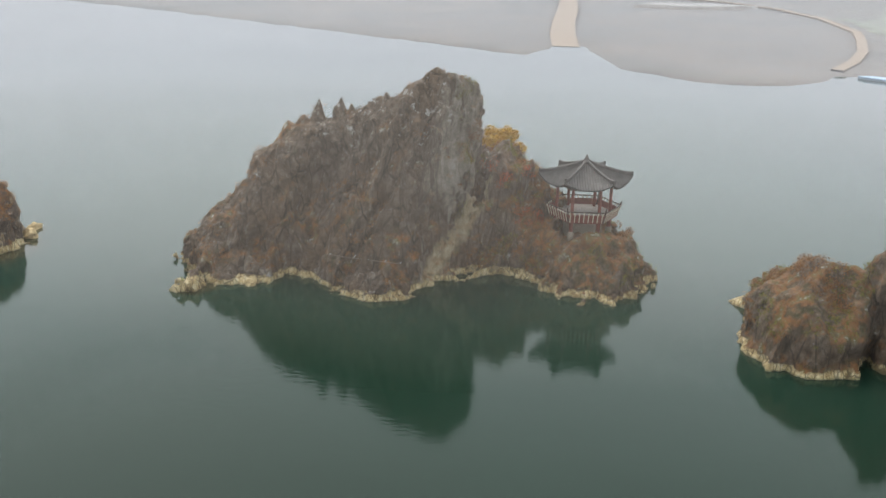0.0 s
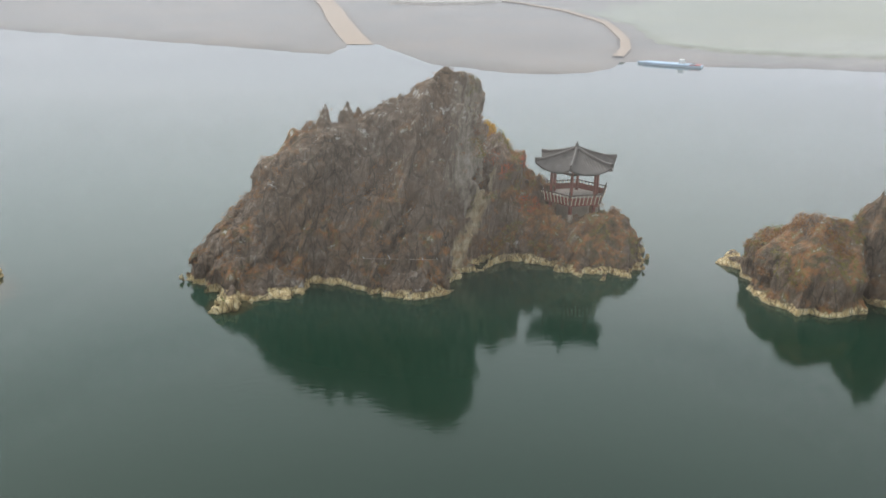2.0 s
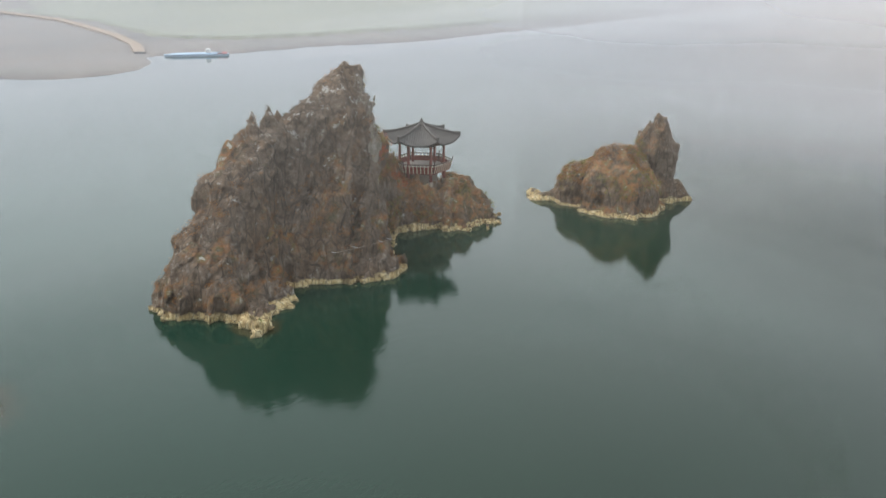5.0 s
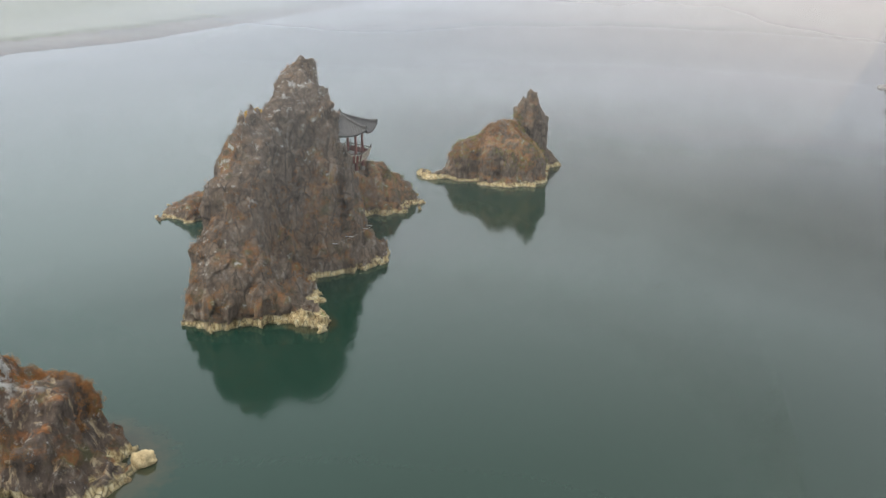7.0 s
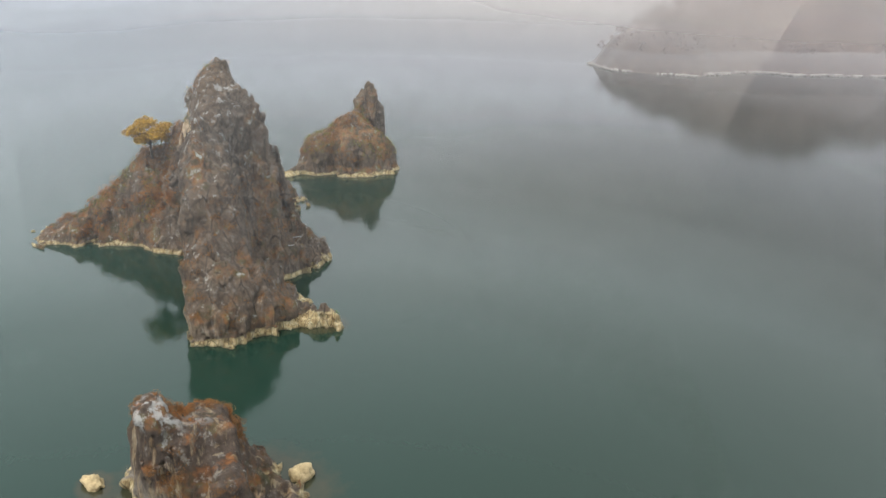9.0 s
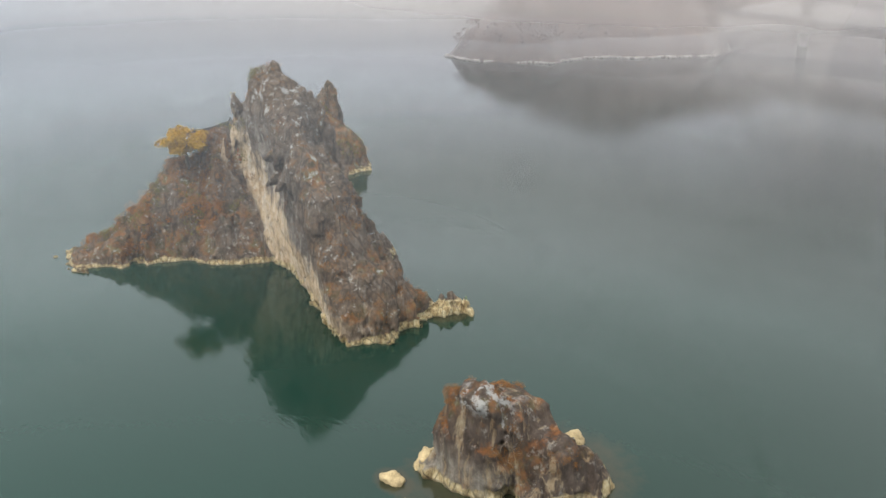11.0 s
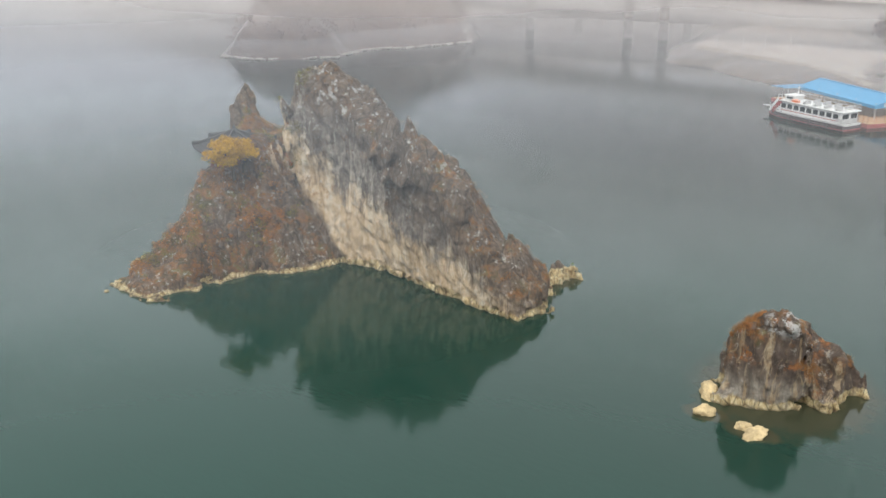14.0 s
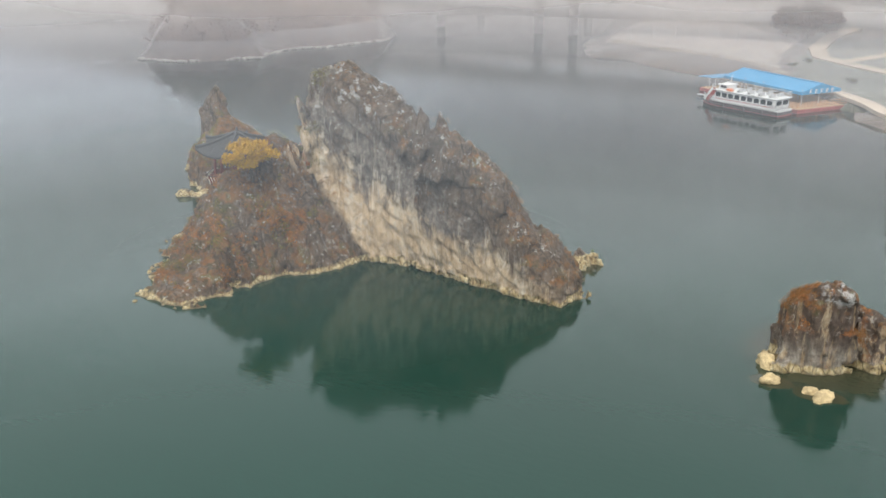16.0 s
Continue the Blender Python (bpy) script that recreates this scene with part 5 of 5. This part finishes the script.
    part("mast", add_box(rod((-2.6, 0, 3.8), (-2.6, 0, 5.3), 0.06, 0.04), (0.05, 1.0, 0.05), (-2.6, 0, 4.9)), WHITE, boat, "white mast")
    part("fore_platform", box((1.6, 0.9, 0.10), (-8.3, 0, 1.15), bevel=0.03), STEEL, boat, "small bow platform")
    for x in (-2.0, 2.0, 5.5):
        bm = bmesh.new()
        add_lathe(bm, [(0.12, -0.35), (0.17, -0.2), (0.17, 0.2), (0.12, 0.35)], 10, (x, -2.42, 0.5))
        part("fender", bm, DARKHULL, boat, smooth=True)


def build_landing():
    stage = thing("landing_stage", -22.35, -22.4, 0.0, 143.0, "floating landing stage under a bright blue gabled roof", "landing stage")
    part("pontoon", box((24.0, 12.6, 0.75), (0.2, -1.4, 0.2), bevel=0.08), BOATRED, stage, "dull red steel pontoon")
    part("deck", box((23.6, 12.2, 0.06), (0.2, -1.4, 0.61)), TIMBER, stage, "tan timber deck")
    for x in (-9, -4.5, 0, 4.5, 9):
        for y in (-3.8, 0.0, 3.8):
            part("post", rod((x, y, 0.6), (x, y, 3.1 + (0.9 if y == 0 else 0)), 0.09, 0.09, 8), STEEL, stage)
    # gabled sheet roof with ribs
    for side in (-1, 1):
        bm = bmesh.new()
        lo = [bm.verts.new((x, side * 4.35, 2.75 + dz)) for dz in (0, -0.08) for x in (-9.45, 9.45)]
        hi = [bm.verts.new((x, 0.0, 3.95 + dz)) for dz in (0, -0.08) for x in (-9.45, 9.45)]
        bm.faces.new((lo[0], lo[1], hi[1], hi[0]))
        bm.faces.new((lo[2], hi[2], hi[3], lo[3]))
        bm.faces.new((lo[0], lo[2], lo[3], lo[1]))
        bm.faces.new((lo[0], hi[0], hi[2], lo[2]))
        bm.faces.new((lo[1], lo[3], hi[3], hi[1]))
        sheet = part("roof_sheet", bm, BLUE, stage, "bright blue sheet roof")
        for n in range(20):
            x = -9.35 + n * 0.984
            part("roof_rib", rod((x, side * 4.35, 2.77), (x, 0.02 * side, 3.97), 0.04, 0.04, 4), BLUE, sheet)
        part("fascia", box((18.95, 0.08, 0.50), (0, side * 4.38, 2.58)), BLUE, stage, "blue fascia board")
    for x in (-9.45, 9.45):
        bm = prism([(-4.35, 2.33), (4.35, 2.33), (4.35, 2.8), (0, 3.92), (-4.35, 2.8)], -0.05, 0.05)
        bmesh.ops.transform(bm, verts=bm.verts, matrix=Matrix.Translation((x, 0, 0)) @ pose(0, 0, 0, 90, 0, 90))
        gable = part("gable_board", bm, BLUE, stage, "blue gable board with white writing")
        for n in range(5):
            y = -2.4 + n * 1.2
            face_x = x + (0.07 if x > 0 else -0.07)
            bars = box((0.03, 0.12, 0.62), (face_x, y - 0.22, 2.80))
            for dz in (-0.2, 0.05, 0.26):
                add_box(bars, (0.03, 0.36, 0.09), (face_x, y + 0.06, 2.80 + dz))
            part("writing_bar", bars, WHITE, gable, "unreadable white writing")
    part("ridge_cap", box((19.0, 0.4, 0.06), (0, 0, 4.0)), BLUE, stage)
    # ticket room and railing
    room = part("ticket_room", box((6.0, 4.0, 2.1), (-4.5, 1.5, 1.69), bevel=0.04), CREAM, stage, "cream ticket room")
    for n in range(4):
        part("window", box((1.0, 0.05, 0.9), (-6.6 + n * 1.4, -0.52, 1.9)), GLASS, room)
    railing(stage, [(3.0, -7.4), (11.9, -7.4), (11.9, 4.6)], 0.64, 1.0, RAIL, 3, 8, 0.04)
    canopy = part("low_canopy", box((4.6, 6.5, 0.10), (-12.2, -2.8, 2.25), (0, -4, 0), 0.02), BLUE, stage, "low blue canopy")
    for x in (-11.6, -10.2):
        for y in (-5.6, 0.0):
            part("canopy_post", rod((x, y, 0.6), (x, y, 2.22), 0.07, 0.07, 8), STEEL, canopy)
    gang = thing("gangway", -32.4, -19.2, 0.55, 229, "narrow steel gangway from the landing stage to the bank", "gangway")
    part("walkway", box((7.5, 1.6, 0.12), (1.2, 0, 0.15), (0, -6, 0), 0.02), TIMBER, gang)
    for y in (-0.8, 0.8):
        part("handrail", rod((-2.4, y, 0.85), (4.9, y, 1.65), 0.03, 0.03, 6), STEEL, gang)
        for x in (-2.2, 0.2, 2.6, 4.8):
            part("rail_post", rod((x, y, 0.25 + (x + 2.4) * 0.1 - 0.15), (x, y, 0.85 + (x + 2.4) * 0.11), 0.03, 0.03, 6), STEEL, gang)


def build_pontoon():
    """Blue moored pontoon boat off the headland."""
    boat = thing("pontoon_boat", 102.0, 204.5, 0.0, -43, "long low blue pontoon boat moored at the headland", "boat")
    part("hull", hull_mesh(16.0, 4.0, -0.4, 0.45, sheer=0.1), PALEBLUE, boat, "pale blue hull")
    part("deck_cover", box((12.5, 3.4, 0.22), (0.2, 0, 0.55), bevel=0.08), PALEBLUE, boat, "pale blue tarpaulin over the deck")
    part("wheelhouse", box((1.3, 1.8, 0.9), (3.0, 0, 1.2), bevel=0.08), WHITE, boat, "small white wheelhouse")
    part("window", box((0.03, 1.3, 0.35), (2.34, 0, 1.4)), GLASS, boat)
    part("stern_panel", box((2.6, 3.4, 0.2), (6.4, 0, 0.56), bevel=0.05), BOATRED, boat, "dull red stern deck")


def build_bridge(y, z, xs, piers, label):
    span = thing("bridge", 0, y, 0, 0, label, "bridge")
    x0, x1 = xs
    part("deck", box((x1 - x0, 9.0, 0.9), ((x0 + x1) / 2, 0, z), (0, 0, 0), 0.1), BRIDGE, span, "grey concrete deck")
    for side in (-1, 1):
        part("girder", box((x1 - x0, 0.9, 1.3), ((x0 + x1) / 2, side * 3.0, z - 1.1)), BRIDGE, span)
        part("parapet", box((x1 - x0, 0.3, 0.8), ((x0 + x1) / 2, side * 4.3, z + 0.85)), BRIDGE, span)
        part("parapet_rail", rod((x0, side * 4.3, z + 1.6), (x1, side * 4.3, z + 1.6), 0.08, 0.08, 6), STEEL, span)
    for x in piers:
        part("pier", add_lathe(bmesh.new(), [(1.25, -3.0), (1.2, z - 3.0), (1.2, z - 2.4)], 16, (x, 0, 0)), BRIDGE, span, "round concrete pier", True)
        part("pier_cap", box((2.6, 8.6, 1.1), (x, 0, z - 2.2), bevel=0.15), BRIDGE, span)


build_ferry()
build_landing()
build_pontoon()
build_bridge(-92.0, 12.6, (-60, 130), (82, 52, 42, -56), "long grey concrete road bridge over the lake")
build_bridge(-143.0, 15.0, (-60, 200), (94, 56, -56), "farther concrete bridge in the mist")

# ---- plants ----
def leaf_cloud(centres, radii, per, size, seed, flat=0.8):
    """Many small leaf blades gathered in clumps: vertices and faces."""
    rs = np.random.RandomState(seed)
    n = len(centres)
    at = np.repeat(centres, per, 0)
    rad = np.repeat(radii, per)[:, None]
    d = rs.normal(size=(n * per, 3))
    d /= np.linalg.norm(d, axis=1)[:, None]
    at = at + d * rad * (rs.uniform(0.25, 1.0, (n * per, 1)) ** 0.6) * (1, 1, flat)
    a = rs.normal(size=(n * per, 3))
    a /= np.linalg.norm(a, axis=1)[:, None]
    b = np.cross(a, rs.normal(size=(n * per, 3)))
    b /= np.linalg.norm(b, axis=1)[:, None]
    s = (size * rs.uniform(0.6, 1.4, n * per))[:, None]
    quad = np.stack([at - a * s, at + b * s * 0.55, at + a * s, at - b * s * 0.55], 1)
    return quad.reshape(-1, 3), np.arange(n * per * 4).reshape(-1, 4)


def surface_spots(verts, faces, count, seed, scale, cut, test, up=0.2):
    """Places on a rock where plants take root."""
    rs = np.random.RandomState(seed)
    pick = faces[rs.randint(0, len(faces), count * 14)]
    q = verts[pick]
    c = q.mean(1)
    nrm = np.cross(q[:, 2] - q[:, 0], q[:, 3] - q[:, 1])
    nrm /= np.linalg.norm(nrm, axis=1)[:, None] + 1e-9
    mask = (solid_noise(c * scale + seed) > cut) & (nrm[:, 2] > up) & (c[:, 2] > 0.9) & test(c)
    return c[mask][:count] + nrm[mask][:count] * 0.06


def scrub(name, spots, radius, per, size, material, seed, label, category="shrubs"):
    rs = np.random.RandomState(seed + 1)
    if len(spots) == 0:
        return None
    v, f = leaf_cloud(spots, radius * rs.uniform(0.6, 1.5, len(spots)), per, size, seed)
    return tagged(quad_mesh(name, v, f, material, False), label, category, kind="stuff")


everywhere = lambda c: np.ones(len(c), bool)
knoll = lambda c: (c[:, 0] > 1.5) & ((c[:, 0] - 13.2) ** 2 + (c[:, 1] - 79.8) ** 2 > 3.4 ** 2)
slab = lambda c: (c[:, 0] < 2) & ((c[:, 0] > -19.4) | (c[:, 1] > 75.6))
scrub("scrub", surface_spots(island_v, island_f, 380, 3, 0.22, 0.18, slab, 0.2), 0.32, 34, 0.05, RUST_LEAF, 3, "rust-brown dry scrub clinging to the crag")
scrub("scrub", surface_spots(island_v, island_f, 500, 5, 0.25, 0.12, slab, 0.3), 0.22, 30, 0.05, BARE_TWIG, 5, "bare grey-brown twigs on the ledges of the crag")
scrub("scrub", surface_spots(island_v, island_f, 900, 8, 0.22, 0.14, knoll, 0.05), 0.42, 40, 0.055, RUST_LEAF, 8, "orange-brown autumn scrub on the knoll")
scrub("scrub", surface_spots(island_v, island_f, 800, 13, 0.35, 0.16, knoll, 0.05), 0.42, 40, 0.055, OLIVE_LEAF, 13, "olive-green scrub on the knoll")
scrub("scrub", surface_spots(island_v, island_f, 800, 15, 0.28, 0.0, lambda c: knoll(c) & (c[:, 1] > 86), 0.05), 0.45, 30, 0.055, BARE_TWIG, 15, "bare brown twigs on the knoll")
scrub("red_shrubs", surface_spots(island_v, island_f, 170, 21, 0.3, 0.05, lambda c: (c[:, 0] > 3.0) & (c[:, 0] < 9.5) & (c[:, 1] < 82.5) & (c[:, 2] > 4.2) & (c[:, 2] < 9.8), -0.1), 0.55, 70, 0.06, RED_LEAF, 21, "red-leaved autumn shrubs beside the pavilion")
scrub("red_shrubs", surface_spots(island_v, island_f, 380, 22, 0.3, 0.15, lambda c: knoll(c) & (c[:, 1] > 84), 0.0), 0.45, 60, 0.06, ORANGE_LEAF, 22, "orange-red autumn shrubs on the back of the knoll")
scrub("scrub", surface_spots(island_v, island_f, 60, 24, 0.1, -1.0, lambda c: (c[:, 0] < -20) & (c[:, 1] < 75.2), 0.2), 0.22, 14, 0.08, GREEN_LEAF, 24, "small green bush on the tip rock")
scrub("scrub", surface_spots(near_v, near_f, 200, 31, 0.35, 0.16, lambda c: c[:, 2] > 2.2, 0.15), 0.28, 110, 0.03, RUST_LEAF, 31, "rust-orange dry grass on the outcrop")
scrub("dry_grass", surface_spots(near_v, near_f, 90, 33, 0.5, 0.08, lambda c: (c[:, 2] > 3.6) & (c[:, 0] > -43.6), 0.1), 0.24, 90, 0.035, ORANGE_LEAF, 33, "bright orange dry grass on top of the outcrop", "grass")
scrub("scrub", surface_spots(far_v, far_f, 300, 37, 0.25, 0.12, lambda c: (c[:, 2] > 1.8) & (c[:, 0] < 31.4), 0.15), 0.34, 36, 0.055, RUST_LEAF, 37, "orange-brown scrub on the humped rock")
scrub("scrub", surface_spots(far_v, far_f, 220, 41, 0.3, 0.10, lambda c: (c[:, 2] > 1.8) & (c[:, 0] < 31.4), 0.15), 0.3, 34, 0.055, OLIVE_LEAF, 41, "olive scrub on the humped rock")


def build_tree(x, y, z, tall, spread, material, seed, label, clumps=60, per=26, size=0.12, lean=(0, 0), full=False, layered=False):
    """A tree: tapered trunk, limbs that fork, and a crown of leaf clumps with gaps."""
    rs = random.Random(seed)
    tree = thing("tree", x, y, z, 0, label, "tree")
    bm = bmesh.new()
    top = Vector((lean[0] * tall * 0.4, lean[1] * tall * 0.4, tall * 0.5))
    add_rod(bm, (0, 0, -0.5), top * 0.55, spread * 0.055 + 0.03, spread * 0.045 + 0.02, 8)
    add_rod(bm, top * 0.53, top, spread * 0.045 + 0.02, spread * 0.03, 8)
    part("trunk", bm, BARK, tree, "grey-brown trunk", True)
    ends = []
    bm = bmesh.new()
    for i in range(9):
        a = i * 2.4 + rs.uniform(-0.4, 0.4)
        r = spread * rs.uniform(0.45, 0.95)
        start = top * rs.uniform(0.5, 1.0)
        mid = start + Vector((math.cos(a) * r * 0.5, math.sin(a) * r * 0.5, tall * rs.uniform(0.10, 0.22)))
        end = start + Vector((math.cos(a) * r, math.sin(a) * r, tall * rs.uniform(0.15, 0.42)))
        add_rod(bm, start, mid, spread * 0.026, spread * 0.018, 6)
        add_rod(bm, mid, end, spread * 0.018, spread * 0.006, 6)
        ends += [mid, end]
        for _ in range(2):
            tip = mid + Vector((rs.uniform(-1, 1), rs.uniform(-1, 1), rs.uniform(0.1, 0.7))) * spread * 0.4
            add_rod(bm, mid, tip, spread * 0.012, spread * 0.004, 5)
            ends.append(tip)
    part("limbs", bm, BARK, tree, "forked limbs")
    centres = np.array([ends[rs.randrange(len(ends))] + Vector((rs.uniform(-1, 1), rs.uniform(-1, 1), rs.uniform(-0.5, 0.8))) * spread * 0.22 for _ in range(clumps)])
    if full:
        # a rounded crown that reaches down to the shrubs at its foot
        for k in range(clumps):
            d = Vector((rs.gauss(0, 1), rs.gauss(0, 1), rs.gauss(0, 1))).normalized() * rs.uniform(0.3, 1.0) ** 0.5
            centres[k] = (d.x * spread, d.y * spread, tall * (0.52 + 0.44 * d.z))
    if layered:
        # flat, wide-spread tiers with sky between them
        tiers = [(top.x + spread * r * math.cos(a), top.y + spread * r * math.sin(a), tall * h) for r, a, h in ((0.1, 0.0, 1.0), (0.5, 0.4, 0.88), (0.55, 2.3, 0.94), (0.8, 1.3, 0.70), (0.85, 3.4, 0.76), (0.65, 4.5, 0.86), (0.8, 5.5, 0.62), (0.35, 3.0, 0.62), (0.45, 5.0, 0.52), (0.5, 2.0, 0.50), (0.55, 0.2, 0.48))]
        for k in range(clumps):
            cx, cy, cz = tiers[k % len(tiers)]
            a, r = rs.uniform(0, 6.28), spread * 0.36 * math.sqrt(rs.random())
            centres[k] = (cx + r * math.cos(a), cy + r * math.sin(a), cz - 0.3 * r + rs.uniform(-0.25, 0.25))
    v, f = leaf_cloud(centres, np.full(clumps, spread * (0.26 if full else 0.2)), per, size, seed, 0.85)
    crown = quad_mesh("crown", v, f, material, False)
    crown.parent = tree
    return tree


build_tree(6.0, 86.5, 8.15, 3.3, 2.2, YELLOW_LEAF, 4, "golden-yellow autumn tree with flat tiers on top of the knoll", 120, 75, 0.085, (0.1, 0.1), layered=True)

# woods on the hill, leafless and tangled
hill_spots = np.array([(v.co.x, v.co.y, v.co.z) for v in hill.data.vertices if v.co.z > 2.0 and v.co.x < 170 and v.co.y > -170])
pick = np.random.RandomState(51).randint(0, len(hill_spots), 1800)
jog = np.random.RandomState(52).uniform(-1, 1, (1800, 3)) * (1.0, 1.0, 0.2)
scrub("woods", hill_spots[pick] + jog + (0, 0, 1.0), 1.5, 26, 0.28, HILL_TWIG, 53, "tangled leafless woods on the steep hillside", "woods")

# pale stones along the foot of the hill
def stone_row(name, line, count, size, seed, label):
    rs = np.random.RandomState(seed)
    bm = bmesh.new()
    bmesh.ops.create_icosphere(bm, subdivisions=1, radius=1.0)
    base = np.array([v.co[:] for v in bm.verts])
    tris = np.array([[v.index for v in f.verts] for f in bm.faces])
    bm.free()
    seg = np.array(line, float)
    cut = np.concatenate([[0], np.cumsum(np.linalg.norm(np.diff(seg, axis=0), axis=1))])
    verts, faces = [], []
    for i in range(count):
        s = rs.uniform(0, cut[-1])
        x, y = np.interp(s, cut, seg[:, 0]), np.interp(s, cut, seg[:, 1])
        v = base * (1 + rs.uniform(-0.25, 0.25, (len(base), 1))) * size * rs.uniform(0.5, 1.3) * (1.3, 1.0, 0.6)
        verts.append(v + (x + rs.uniform(-0.9, 0.9), y + rs.uniform(-0.9, 0.9), 0.15))
        faces.append(tris + i * len(base))
    return tagged(quad_mesh(name, np.concatenate(verts), np.concatenate(faces), PALESTONE, False), label, "stones", kind="stuff")


stone_row("shore_stones", [(112, -6), (110, -4), (101, -5), (95, -11), (89, -18), (92, -30), (90, -36), (86, -40), (83, -49), (80, -58)], 300, 0.5, 61, "pale stones along the foot of the wooded hill")


# ---- park behind the landing stage ----
for n, (x, y) in enumerate(((-11.5, -98), (-16.5, -97), (-20, -103))):
    build_tree(x, y, 2.0, 7.5 + n % 2, 3.7, PARK_TWIG, 70 + n, "bare purple-brown tree at the edge of the park", 110, 60, 0.24, full=True)
lamp = thing("park_post", 20.6, -73.5, 1.8, 0, "slim white post at the edge of the car park", "post", "posts along the car park")
part("shaft", rod((0, 0, -0.3), (0, 0, 2.6), 0.09, 0.06, 8), WHITE, lamp)
part("cap", add_lathe(bmesh.new(), [(0.08, 2.6), (0.16, 2.66), (0.12, 2.86), (0.03, 2.92)], 10), WHITE, lamp)
for x, y in ((16.2, -78.0), (10.7, -77.1), (5.2, -77.7), (0.8, -77.7), (-3.3, -79.9)):
    copy_thing(lamp, pose(x, y, 1.8))
for n, (x, y) in enumerate(((-20.5, -48), (-22.5, -56), (-33, -33))):
    bush = thing("bush", x, y, 1.9, n * 40, "low grey-green bush on the grassy bank", "bush", "bushes on the bank")
    rs = np.random.RandomState(90 + n)
    v, f = leaf_cloud(rs.uniform(-0.8, 0.8, (9, 3)) * (1, 1, 0.3) + (0, 0, 0.4), np.full(9, 0.4), 60, 0.10, 90 + n)
    crown = quad_mesh("foliage", v, f, BANK_LEAF, False)
    crown.parent = bush
    part("stem", rod((0, 0, -0.4), (0, 0, 0.5), 0.08, 0.04, 6), BARK, bush)
